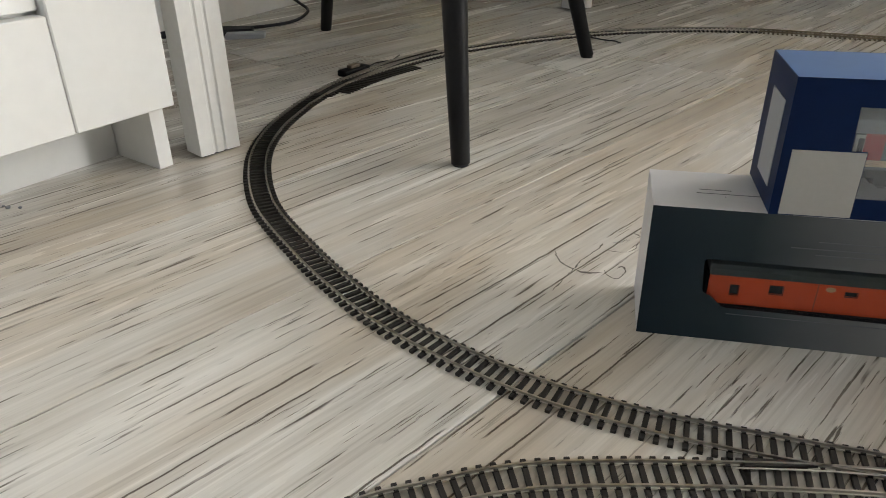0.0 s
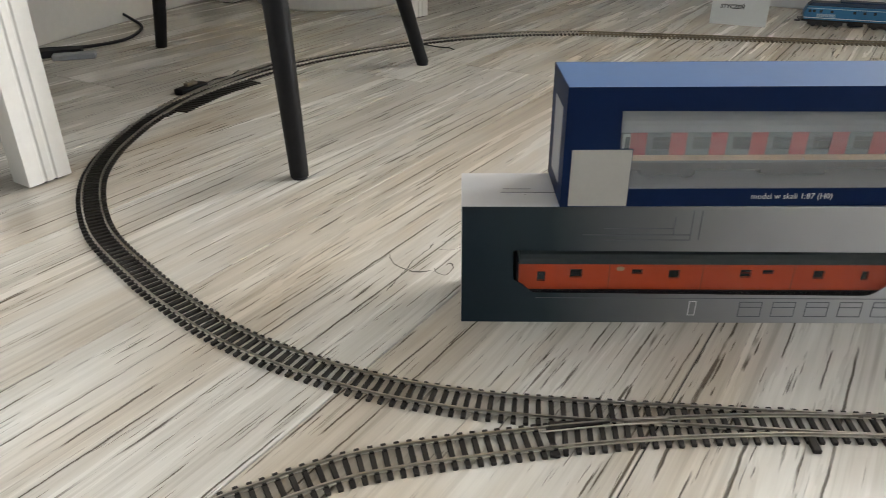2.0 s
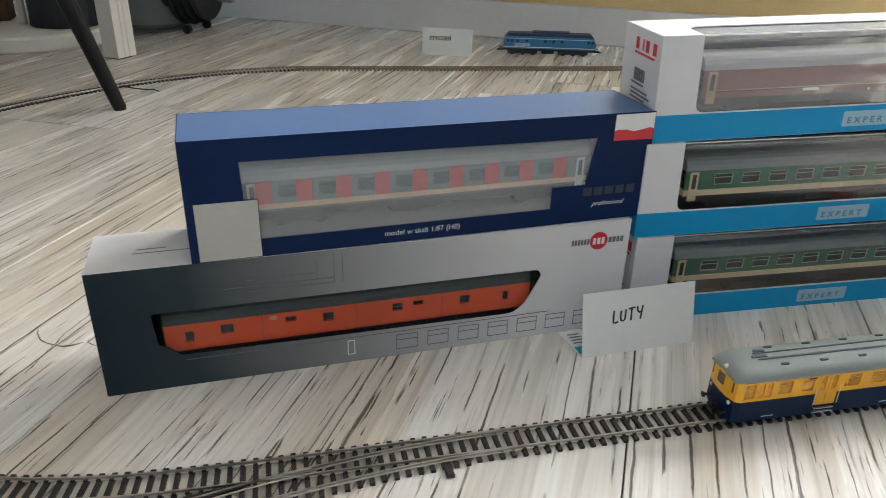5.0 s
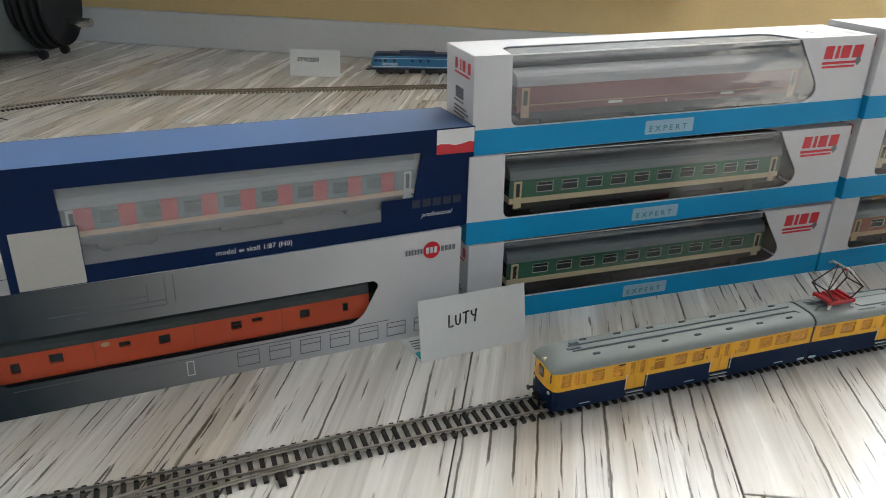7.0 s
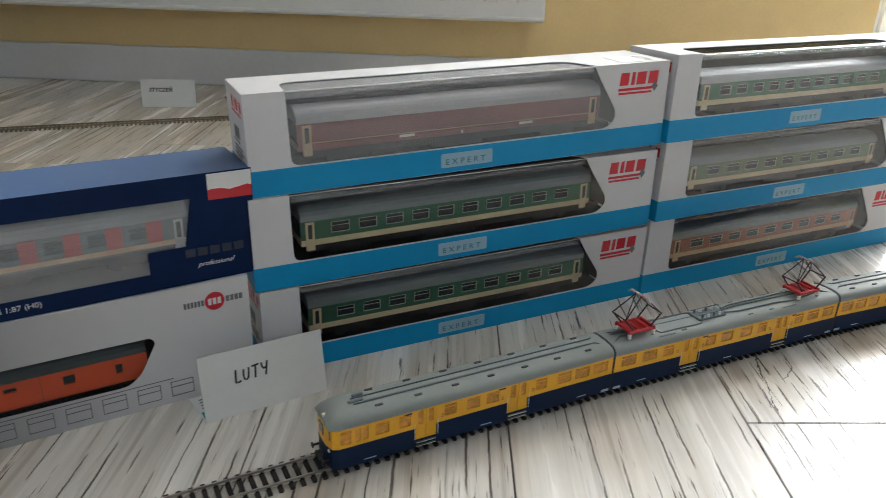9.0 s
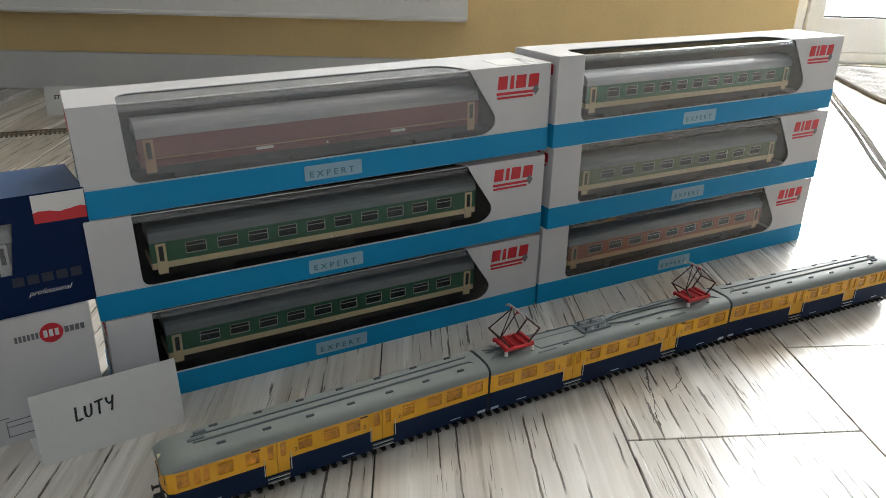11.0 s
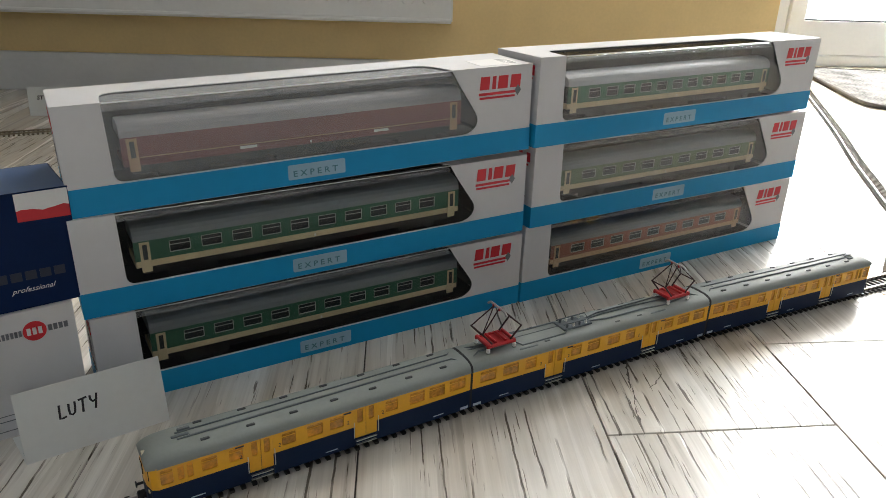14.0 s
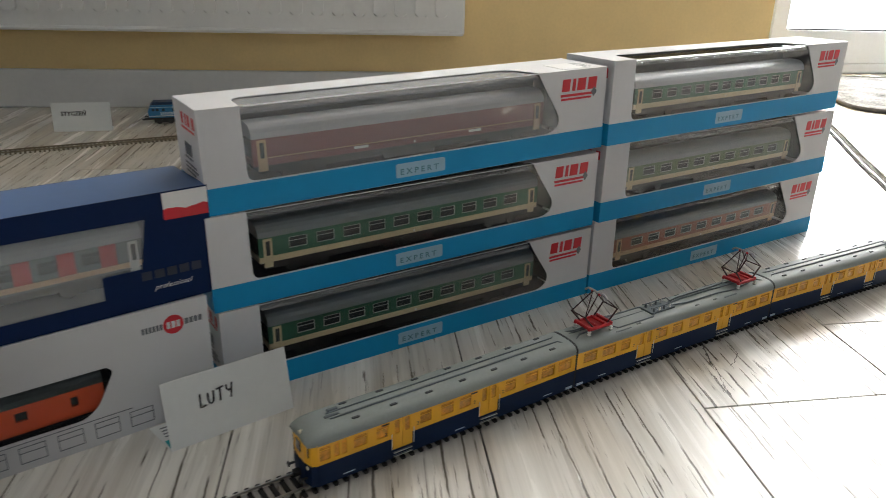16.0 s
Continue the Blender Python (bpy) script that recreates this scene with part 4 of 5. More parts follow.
def build_car(m, length, cab, windows, doors, label, panto=()):
    """One car; local x along it, its cab (if any) at +x, z from the rail's top."""
    car = thing("train_car", m, label, "model train", "cars of the electric train")
    h = length / 2
    end = h - 0.006 if cab else h
    at = lambda f: -h + f * length
    # lower body, with the door wells cut out of its sides
    wells = [(at(a) - 0.0006, at(b) + 0.0006) for a, b in doors]
    if cab:
        nose = [(end, -HALF), (h - 0.0025, -HALF + 0.0018), (h - 0.0005, -0.008), (h, 0), (h - 0.0005, 0.008), (h - 0.0025, HALF - 0.0018), (end, HALF)]
    else:
        nose = [(h, -HALF), (h, HALF)]
    inset = 0.0009
    core = [(-h, -HALF + inset), *[(x, y * (HALF - inset) / HALF) for x, y in nose], (-h, HALF - inset)]
    part("lower_body", prism(core, WAIST - SK, XY(SK)), TRAIN_BLUE, car, "navy blue lower body")
    for s in (-1, 1):
        cuts = [-h, *[v for w in wells for v in w], end]
        for a, b in zip(cuts[::2], cuts[1::2]):
            part("skirt_panel", cuboid(a, b, s * (HALF - inset), s * HALF, SK - 0.0004, WAIST), TRAIN_BLUE, car)
    if cab:
        out = [(x + (0.0003 if x > end else 0), y) for x, y in nose]
        part("nose_skirt", prism([*out, (end - 0.001, HALF - 0.002), (end - 0.001, -HALF + 0.002)], WAIST - SK, XY(SK - 0.0003)), TRAIN_BLUE, car)
        part("cab_front", prism([*out, (end - 0.001, HALF - 0.002), (end - 0.001, -HALF + 0.002)], EAVE - WAIST, XY(WAIST)), TRAIN_YELLOW, car, "yellow cab front")
        for y0, y1 in ((-0.0125, -0.0055), (-0.0035, 0.0035), (0.0055, 0.0125)):
            xa = h + 0.0005 - 0.0018 * (abs(y0 + y1) > 0.001)
            part("windscreen", cuboid(xa - 0.001, xa + 0.0002, y0, y1, WAIST + 0.0055, EAVE - 0.0018, 0.0003), AMBER_DARK, car)
        for y in (-0.0105, 0.0105):
            bm = lathe([(0.0016, 0), (0.0016, 0.0016), (0.0011, 0.002)], 12)
            bmesh.ops.transform(bm, verts=bm.verts, matrix=Matrix.Translation((h - 0.0025, y, WAIST - 0.003)) @ Matrix.Rotation(radians(90), 4, "Y"))
            part("headlight", bm, LAMP_GLASS, car)
            part("buffer", tube([(h - 0.002, y * 0.95, 0.0072), (h + 0.0035, y * 0.95, 0.0072), (h + 0.0036, y * 0.95, 0.0072), (h + 0.0045, y * 0.95, 0.0072)], [0.0009, 0.0009, 0.0021, 0.0021], 10), WHEEL, car)
        part("coupler", cuboid(h - 0.001, h + 0.005, -0.0025, 0.0025, 0.0045, 0.0085, 0.0006), WHEEL, car)
        bm = lathe([(0.0016, 0), (0.0018, 0.001), (0.0018, 0.003)], 12)
        bmesh.ops.transform(bm, verts=bm.verts, matrix=Matrix.Translation((h - 0.0035, 0, EAVE + 0.0028)) @ Matrix.Rotation(radians(90), 4, "Y"))
        part("headlight", bm, LAMP_GLASS, car)
    # yellow sides with real window openings
    z0, z1 = WAIST + 0.0036, EAVE - 0.0027
    openings = [(at(a), at(b), z0, z1) for a, b in windows] + ([(at(a), at(b), z0 - 0.0010, z1 + 0.0004) for a, b in END_NARROW] + [(at(0.936), at(0.968), z0 - 0.0010, z1 + 0.0004)] if cab else [])
    openings = [o for o in openings if o[1] < end - 0.0002]
    for s in (-1, 1):
        cuts = [-h, *[v for w in wells for v in w], end]
        for a, b in zip(cuts[::2], cuts[1::2]):
            holes = [rounded([(x0, c), (x1, c), (x1, d), (x0, d)], 0.0008, 2) for x0, x1, c, d in openings if a < x0 < b]
            part("side_panel", holed([(a, WAIST), (b, WAIST), (b, EAVE), (a, EAVE)], holes, s * 0.0007, XZ(s * (HALF - 0.0007))), TRAIN_YELLOW, car)
        for x0, x1, c, d in openings:
            pane = part("window_pane", cuboid(x0 - 0.0004, x1 + 0.0004, s * (HALF - 0.0016), s * (HALF - 0.0009), c - 0.0004, d + 0.0004), AMBER, car, "amber window with the inside lamps' glow in its colour")
            if x1 - x0 > 0.006:
                part("glazing_bar", cuboid(x0, x1, s * (HALF - 0.0009), s * (HALF - 0.0004), d - 0.0030, d - 0.0026), TRAIN_YELLOW, pane)
        for a, b in wells:
            mid = (a + b) / 2
            for x0, x1 in ((a, mid - 0.0002), (mid + 0.0002, b)):
                leaf = part("door", holed([(x0, 0.0086), (x1, 0.0086), (x1, EAVE - 0.0010), (x0, EAVE - 0.0010)], [rounded([(x0 + 0.0020, z0 - 0.0010), (x1 - 0.0020, z0 - 0.0010), (x1 - 0.0020, z1 + 0.0008), (x0 + 0.0020, z1 + 0.0008)], 0.0012, 2)], s * 0.0007, XZ(s * (HALF - 0.0009))), TRAIN_YELLOW, car, "yellow sliding door leaf")
                part("window_pane", cuboid(x0 + 0.0016, x1 - 0.0016, s * (HALF - 0.0015), s * (HALF - 0.0010), z0 - 0.0014, z1 + 0.0012), AMBER, leaf)
            for x in (a - 0.0009, b + 0.0009):
                part("handrail", tube([(x, s * (HALF + 0.0008), 0.0095), (x, s * (HALF + 0.0008), 0.0225)], 0.00028, 5), CERAMIC, car, "white handrail")
            for z in (0.0066, 0.0036):
                part("step", cuboid(a + 0.0006, b - 0.0006, s * (HALF - 0.0004), s * (HALF + 0.0010), z - 0.0005, z), GREY_INK, car)
                part("step_edge", cuboid(a + 0.0006, b - 0.0006, s * (HALF + 0.0010), s * (HALF + 0.0012), z - 0.0005, z), CERAMIC, car)
            for x in (a - 0.0062, b + 0.0036):
                if s < 0:
                    letters("class_number", TWO, INK, car, pose(x, -HALF - 0.00012, WAIST + 0.0040))
                else:
                    letters("class_number", TWO, INK, car, pose(x + 0.0026, HALF + 0.00012, WAIST + 0.0040, 0, 0, 180))
            sticker_z = EAVE - 0.0030
            part("printed_bar", cuboid(b + 0.0028, b + 0.0085, s * HALF, s * (HALF + 0.0001), sticker_z, sticker_z + 0.0012), INK, car)
        for f in (0.10, 0.47, 0.86):
            part("printed_bar", cuboid(at(f), at(f) + 0.009, s * HALF, s * (HALF + 0.0001), SK + 0.0022, SK + 0.0030), PALE_PRINT, car)
        part("number_plate", cuboid(-h + 0.0015, -h + 0.0085, s * HALF, s * (HALF + 0.0002), SK + 0.0004, SK + 0.0026), PALE_PRINT, car)
        if not cab:
            part("number_plate", cuboid(h - 0.0085, h - 0.0015, s * HALF, s * (HALF + 0.0002), SK + 0.0004, SK + 0.0026), PALE_PRINT, car)
    part("interior", cuboid(-h + 0.002, end - 0.002, -0.0125, 0.0125, WAIST, EAVE - 0.001), SEATS, car, "amber lit interior")
    # roof
    sec = roof_section()
    xr = h + 0.0006 if cab else h
    bm, rings = bmesh.new(), []
    for x, k, dz in ([(-h, 1, 0), (xr - 0.018, 1, 0), (xr - 0.011, 0.99, -0.0005), (xr - 0.006, 0.96, -0.0017), (xr - 0.0025, 0.91, -0.0036), (xr - 0.0005, 0.84, -0.0056)] if cab else [(-h, 1, 0), (h, 1, 0)]):
        rings.append([bm.verts.new((x, y * k, EAVE + (z - EAVE) * (1 + dz / (TOP - EAVE)) if z > EAVE else z)) for y, z in sec])
    for a, b in zip(rings, rings[1:]):
        for i in range(len(sec)):
            bm.faces.new((a[i], a[(i + 1) % len(sec)], b[(i + 1) % len(sec)], b[i]))
    bm.faces.new(rings[0])
    bm.faces.new(rings[-1][::-1])
    roof = part("roof", bm, TRAIN_ROOF, car, "grey painted roof", smooth=True)
    part("gutter", tube([(-h, -HALF - 0.0003, EAVE - 0.0002), (end, -HALF - 0.0003, EAVE - 0.0002)], 0.0004, 5), TRAIN_ROOF, roof)
    part("gutter", tube([(-h, HALF + 0.0003, EAVE - 0.0002), (end, HALF + 0.0003, EAVE - 0.0002)], 0.0004, 5), TRAIN_ROOF, roof)
    if not panto:
        for k in range(7):
            x = -h + length * (0.09 + 0.125 * k)
            for y in (-0.0098, 0.0098):
                part("vent", cuboid(x - 0.0028, x + 0.0028, y - 0.0008, y + 0.0010, TOP - 0.0030, TOP + 0.0004, 0.0003), VENT_DARK, roof)
        zc = TOP + 0.0004
        for y in (-0.0035, 0.0035):
            part("conduit", tube([(-h, y * 3.1, TOP - 0.0025), (-h + 0.010, y, zc), (h - 0.022, y, zc)], 0.0006, 6), ROOF_DARK, roof)
        part("catwalk", cuboid(-h + 0.016, h - 0.030, -0.0022, 0.0022, TOP - 0.0006, TOP + 0.0005, 0.0002), TRAIN_ROOF, roof)
        part("horn", cuboid(h - 0.032, h - 0.024, -0.0075, -0.0050, TOP - 0.001, TOP + 0.0012, 0.0005), ROOF_DARK, roof)
        part("horn", cuboid(h - 0.030, h - 0.019, -0.0012, 0.0012, TOP - 0.001, TOP + 0.0010, 0.0005), ROOF_DARK, roof)
    else:
        zc = TOP + 0.0008
        for y, bend in ((-0.0062, -0.0098), (0.0062, 0.0098), (0.0025, 0.0025)):
            part("conduit", tube([(-h, y * 1.6, TOP - 0.0020), (-h + 0.012, y * 0.6, zc), (panto[0] + 0.016, y * 0.6, zc), (panto[0] + 0.020, bend, TOP - 0.0004), (-0.035, bend, TOP - 0.0004), (-0.030, y, zc)], 0.0007, 6), ROOF_DARK, roof)
            part("conduit", tube([(-0.005, y * 0.4, zc), (0.012, y, zc), (0.055, y, zc), (panto[1] - 0.014, bend * 0.8, TOP - 0.0002), (panto[1] + 0.016, y * 0.6, zc), (h - 0.012, y * 0.6, zc), (h, y * 1.6, TOP - 0.0020)], 0.0007, 6), ROOF_DARK, roof)
        for x in (-0.074, 0.066, -0.0743, 0.0663):
            s = -1 if x in (-0.074, 0.066) else 1
            part("hatch", cuboid(x - 0.009, x + 0.009, s * 0.0105, s * 0.0138, TOP - 0.0042, TOP - 0.0012, 0.0004), ROOF_DARK, roof)
        for x in (0.02, 0.045, -0.055):
            for y in (-0.0118, 0.0118):
                part("vent", cuboid(x - 0.0028, x + 0.0028, y - 0.0008, y + 0.0010, TOP - 0.0040, TOP - 0.0008, 0.0003), VENT_DARK, roof)
        gear = part("switch_gear", cuboid(-0.034, -0.004, -0.0070, 0.0070, TOP - 0.001, TOP + 0.0014, 0.0004), ROOF_DARK, car, "roof switch gear with insulators")
        for i in range(4):
            for y in (-0.0055, 0.0045):
                part("insulator", lathe([(0.0007, 0), (0.0013, 0.0008), (0.0008, 0.0016), (0.0013, 0.0024), (0.0007, 0.0036)], 8, centre=(-0.030 + 0.0065 * i, y, TOP + 0.0012)), CERAMIC if i % 2 else ROOF_DARK, gear)
        part("busbar", tube([(-0.034, -0.0055, TOP + 0.0050), (-0.008, -0.0055, TOP + 0.0050), (-0.004, 0.0045, TOP + 0.0050), (-0.034, 0.0045, TOP + 0.0046)], 0.0005, 6), ROOF_DARK, gear)
        for x in panto:
            build_pantograph(car, x)
    # gangway ends
    for x, s in ((-h, -1), (h, 1)):
        if cab and s > 0:
            continue
        part("gangway", prism([(-HALF + 0.0004, SK), (HALF - 0.0004, SK), *[(y * 0.985, z - 0.0003) for y, z in roof_section()[::-1]]], s * 0.0017, YZ(x)), BELLOWS, car, "black gangway bellows")
        part("end_door", cuboid(x + s * 0.0018, x + s * 0.0021, -0.0042, 0.0042, SK + 0.006, EAVE - 0.001), AMBER, car)
    for x in (-h * 0.66, h * 0.62):
        build_bogie(car, x)
    part("underframe", cuboid(-h * 0.40, h * 0.36, -0.0105, 0.0105, 0.0012, SK, 0.0006), SLEEPER, car)
    return car


AMBER_DARK = surface("dark_tinted_glass", (0.10, 0.05, 0.02), 0.12, var=0.2, coat=0.5)
main_line = smooth_line(MAIN, 0.002)


def on_track(x):
    return min(main_line, key=lambda b: abs(b[0].x - x) + (10 if b[0].y > 0 else 0))[0]


def car_pose(x0, x1, flip=False):
    a, b = on_track(x0 + 0.045), on_track(x1 - 0.045)
    d = (b - a).normalized()
    c = a + d * ((x1 - x0) / 2 - 0.045)
    return pose(c.x, c.y, 0.0050, 0, 0, math.degrees(math.atan2(d.y, d.x)) + (180 if flip else 0))


build_car(car_pose(0.4045, 0.6400, True), 0.2355, True, END_W, END_D, "yellow and navy electric train car, cab trailing, on the track")
build_car(car_pose(0.6430, 0.8990), 0.256, False, MID_W, MID_D, "yellow and navy motor car with two raised red pantographs", (-0.098, 0.094))
build_car(car_pose(0.9025, 1.1380), 0.2355, True, END_W, END_D, "yellow and navy electric train car leading on the track")

# ---- coaches in their cartons ----
def build_coach(m, length, upper, lower, roof_mat, door_mat, n, label, dark_glass, frames=CERAMIC):
    c = thing("model_coach", m, label, "model coach", "boxed model coaches")
    z0, z1, z2, z3, w = 0.0125, 0.0178, 0.0338, 0.0450, 0.0160
    part("lower_side", cuboid(0, length, -w, w, z0, z1, 0.0004), lower, c)
    holes, x, step = [], length * 0.075, length * 0.85 / max(n, 1)
    for i in range(n):
        holes.append((x + step * 0.17, x + step * 0.83))
        x += step
    zb, zt = z1 + 0.0036, z2 - 0.0030
    part("window_band", holed([(0, z1), (length, z1), (length, z2), (0, z2)], [rounded([(a, zb), (b, zb), (b, zt), (a, zt)], 0.0006, 2) for a, b in holes], -0.0008, XZ(-w + 0.0008)), upper, c)
    part("core", cuboid(0.001, length - 0.001, -w + 0.003, w, z1, z2), dark_glass, c)
    for a, b in holes:
        pane = part("window_pane", holed([(a, zb), (b, zb), (b, zt), (a, zt)], [[(a + 0.0005, zb + 0.0005), (b - 0.0005, zb + 0.0005), (b - 0.0005, zt - 0.0005), (a + 0.0005, zt - 0.0005)]], 0.0006, XZ(-w + 0.0001)), frames, c, "framed coach window")
        part("glazing_bar", cuboid(a, b, -w + 0.0001, -w + 0.0006, zt - 0.0036, zt - 0.0032), frames, pane)
    for x0 in (length * 0.014, length * 0.960):
        d = part("door", cuboid(x0, x0 + length * 0.026, -w - 0.0004, -w + 0.0006, z0 - 0.004, z2 - 0.001, 0.0002), door_mat, c, "pale end door")
        part("window_pane", cuboid(x0 + length * 0.007, x0 + length * 0.019, -w - 0.0006, -w - 0.0002, z1 + 0.001, z2 - 0.003), dark_glass, d)
    sec = [(-w - 0.0002, z2)]
    for k in range(11):
        a = math.pi - math.pi * k / 10
        cc, s = math.cos(a), math.sin(a)
        sec.append((math.copysign(abs(cc) ** 0.7, cc) * w if abs(cc) > 1e-6 else 0.0, z2 + (z3 - z2) * abs(s) ** 0.8))
    sec.append((w + 0.0002, z2))
    part("roof", prism(sec, length, YZ(0)), roof_mat, c, "grey ribbed roof", smooth=False)
    part("underframe", cuboid(length * 0.02, length * 0.98, -0.0135, 0.0135, 0.0060, z0), SLEEPER, c)
    for x0 in (length * 0.15, length * 0.85):
        b = part("bogie", cuboid(x0 - 0.019, x0 + 0.019, -0.0120, 0.0120, 0.0014, 0.0062, 0.0006), SLEEPER, c)
        for dx in (-0.013, 0.013):
            bm = lathe([(0.0052, -0.001), (0.0052, 0.001)], 14)
            bmesh.ops.transform(bm, verts=bm.verts, matrix=Matrix.Translation((x0 + dx, -0.0125, 0.0052)) @ Matrix.Rotation(radians(90), 4, "X"))
            part("wheel", bm, WHEEL, b)
    part("battery_box", cuboid(length * 0.40, length * 0.58, -0.0130, 0.0130, 0.0022, 0.0062, 0.0005), SLEEPER, c)
    part("printed_bar", cuboid(length * 0.50, length * 0.505, -w - 0.0003, -w, z0 + 0.001, z0 + 0.003), CERAMIC, c)
    return c


GREEN = surface("dark_green_coach_paint", (0.020, 0.115, 0.060), 0.4, var=0.08)
OLIVE = surface("olive_green_coach_paint", (0.07, 0.12, 0.045), 0.4, var=0.08)
CREAM = surface("cream_coach_paint", (0.60, 0.50, 0.30), 0.4, var=0.05)
MAROON = surface("maroon_coach_paint", (0.22, 0.055, 0.05), 0.4, var=0.08)
BROWN = surface("red_brown_coach_paint", (0.26, 0.075, 0.035), 0.4, var=0.08)
COACH_ROOF = surface("coach_grey_roof", (0.22, 0.25, 0.255), 0.5, var=0.08)
DARK_ROOF = surface("coach_dark_roof", (0.055, 0.07, 0.07), 0.5, var=0.12)
DARK_GLASS = surface("dark_coach_glass", (0.035, 0.045, 0.045), 0.15, var=0.3)
ORANGE = surface("orange_red_coach_paint", (0.70, 0.085, 0.02), 0.4, var=0.06)
RED_PANEL = surface("red_coach_panel", (0.62, 0.05, 0.045), 0.4, var=0.06)
TAN = surface("tan_coach_paint", (0.55, 0.36, 0.20), 0.45, var=0.05)
PALE_GREY = surface("pale_grey_roof", (0.42, 0.44, 0.46), 0.45, var=0.06)
FRAME_GREY = surface("pale_grey_window_frame", (0.46, 0.50, 0.46), 0.4, var=0.05)
SPECS = [  # upper, lower, roof, doors, windows, label
    (GREEN, CREAM, COACH_ROOF, CREAM, 10, "green and cream passenger coach with grey roof in its carton"),
    (GREEN, CREAM, COACH_ROOF, CREAM, 10, "green and cream passenger coach with grey roof in its carton"),
    (MAROON, MAROON, PALE_GREY, TAN, 0, "maroon dining coach with pale grey roof in its carton"),
    (BROWN, TAN, COACH_ROOF, TAN, 9, "red-brown and tan passenger coach in its carton"),
    (OLIVE, CREAM, COACH_ROOF, CREAM, 9, "olive green and cream passenger coach in its carton"),
    (GREEN, CREAM, PALE_GREY, CREAM, 11, "green and cream passenger coach with pale roof in its carton"),
]
for (box, m, w, h), (up, low, rf, dr, n, label) in zip(CARTONS, SPECS):
    coach = build_coach(m @ pose(0.104 * w, 0.0250, 0.265 * h - 0.0040), 0.72 * w, up, low, rf, dr, n, label, DARK_GLASS, FRAME_GREY)
    if up is MAROON:
        for f, k in ((0.30, 5), (0.70, 5)):
            part("printed_bar", cuboid(0.72 * w * f, 0.72 * w * f + 0.013, -0.0165, -0.0160, 0.0155, 0.0175), CERAMIC, coach, "pale lettering as plain bar")
        part("stripe", cuboid(0.012, 0.72 * w - 0.012, -0.0164, -0.0160, 0.0183, 0.0189), TAN, coach)


def build_red_grey_coach():
    m = pose(0.0675, 0.0085, 0.0958, 0, 0, 3.6) @ pose(0.036, 0.022, 0.0175)
    c = build_coach(m, 0.252, SLATE, PEACH, PALE_GREY, CERAMIC, 8, "grey and red passenger coach with tan stripe in the navy carton", DARK_GLASS, SLATE)
    for k in range(9):
        x = 0.014 + 0.0268 * k
        part("red_panel", cuboid(x - 0.0054, x + 0.0054, -0.01645, -0.01605, 0.0180, 0.0336), RED_PANEL, c, "red panel between windows")
    part("stripe", cuboid(0, 0.252, -0.0163, -0.01602, 0.0122, 0.0138), SLATE, c)


SLATE = surface("slate_grey_coach_paint", (0.16, 0.17, 0.19), 0.45, var=0.06)
build_red_grey_coach()


def build_luggage_van():
    m = pose(0.0005, 0.0065, 0.0, 0, 0, 2.7) @ pose(0.042, 0.021, 0.0195)
    c = thing("model_coach", m, "orange-red luggage coach with dark roof behind the carton's window", "model coach", "boxed model coaches")
    L = 0.272
    wins = [(0.014, 0.019, 0.0135, 0.0205), (0.038, 0.046, 0.0165, 0.0225), (0.083, 0.090, 0.0195, 0.0225), (0.110, 0.117, 0.0160, 0.0220), (0.162, 0.169, 0.0170, 0.0195), (0.162, 0.169, 0.0200, 0.0225), (0.178, 0.185, 0.0200, 0.0225), (0.215, 0.222, 0.0160, 0.0220), (0.250, 0.254, 0.0150, 0.0215)]
    part("side", holed([(0, 0.006), (L, 0.006), (L, 0.0275), (0, 0.0275)], [[(a, z0), (b, z0), (b, z1), (a, z1)] for a, b, z0, z1 in wins], 0.0008, XZ(-0.0152)), ORANGE, c, "orange-red side wall")
    part("core", cuboid(0.0005, L - 0.0005, -0.0136, 0.0152, 0.0055, 0.0274), DARK_GLASS, c)
    for a, b, z0, z1 in wins:
        part("window_frame", holed([(a - 0.0004, z0 - 0.0004), (b + 0.0004, z0 - 0.0004), (b + 0.0004, z1 + 0.0004), (a - 0.0004, z1 + 0.0004)], [[(a, z0), (b, z0), (b, z1), (a, z1)]], 0.0003, XZ(-0.0155)), BELLOWS, c)
    for x in (0.066, 0.134, 0.20):
        part("door_line", cuboid(x, x + 0.0005, -0.0154, -0.0152, 0.0065, 0.0268), BROWN, c)
    part("emblem", prism([(0.074 + 0.003 * math.cos(k * 0.524), 0.0235 + 0.0018 * math.sin(k * 0.524)) for k in range(12)], -0.0003, XZ(-0.0152)), TAN, c)
    sec = [(-0.0156, 0.0272)] + [(-0.0156 * math.copysign(abs(math.cos(a)) ** 0.7, math.cos(a)) if abs(math.cos(a)) > 1e-6 else 0.0, 0.0275 + 0.0105 * math.sin(a) ** 0.8) for a in [math.pi * k / 10 for k in range(1, 10)]] + [(0.0156, 0.0272)]
    part("roof", prism(sec, L, YZ(0)), DARK_ROOF, c, "dark grey-green roof")
    part("underframe", cuboid(0.004, L - 0.004, -0.012, 0.012, 0.0025, 0.006), SLEEPER, c)
    part("end_frame", cuboid(-0.0012, 0, -0.012, 0.012, 0.006, 0.027), BELLOWS, c)


build_luggage_van()

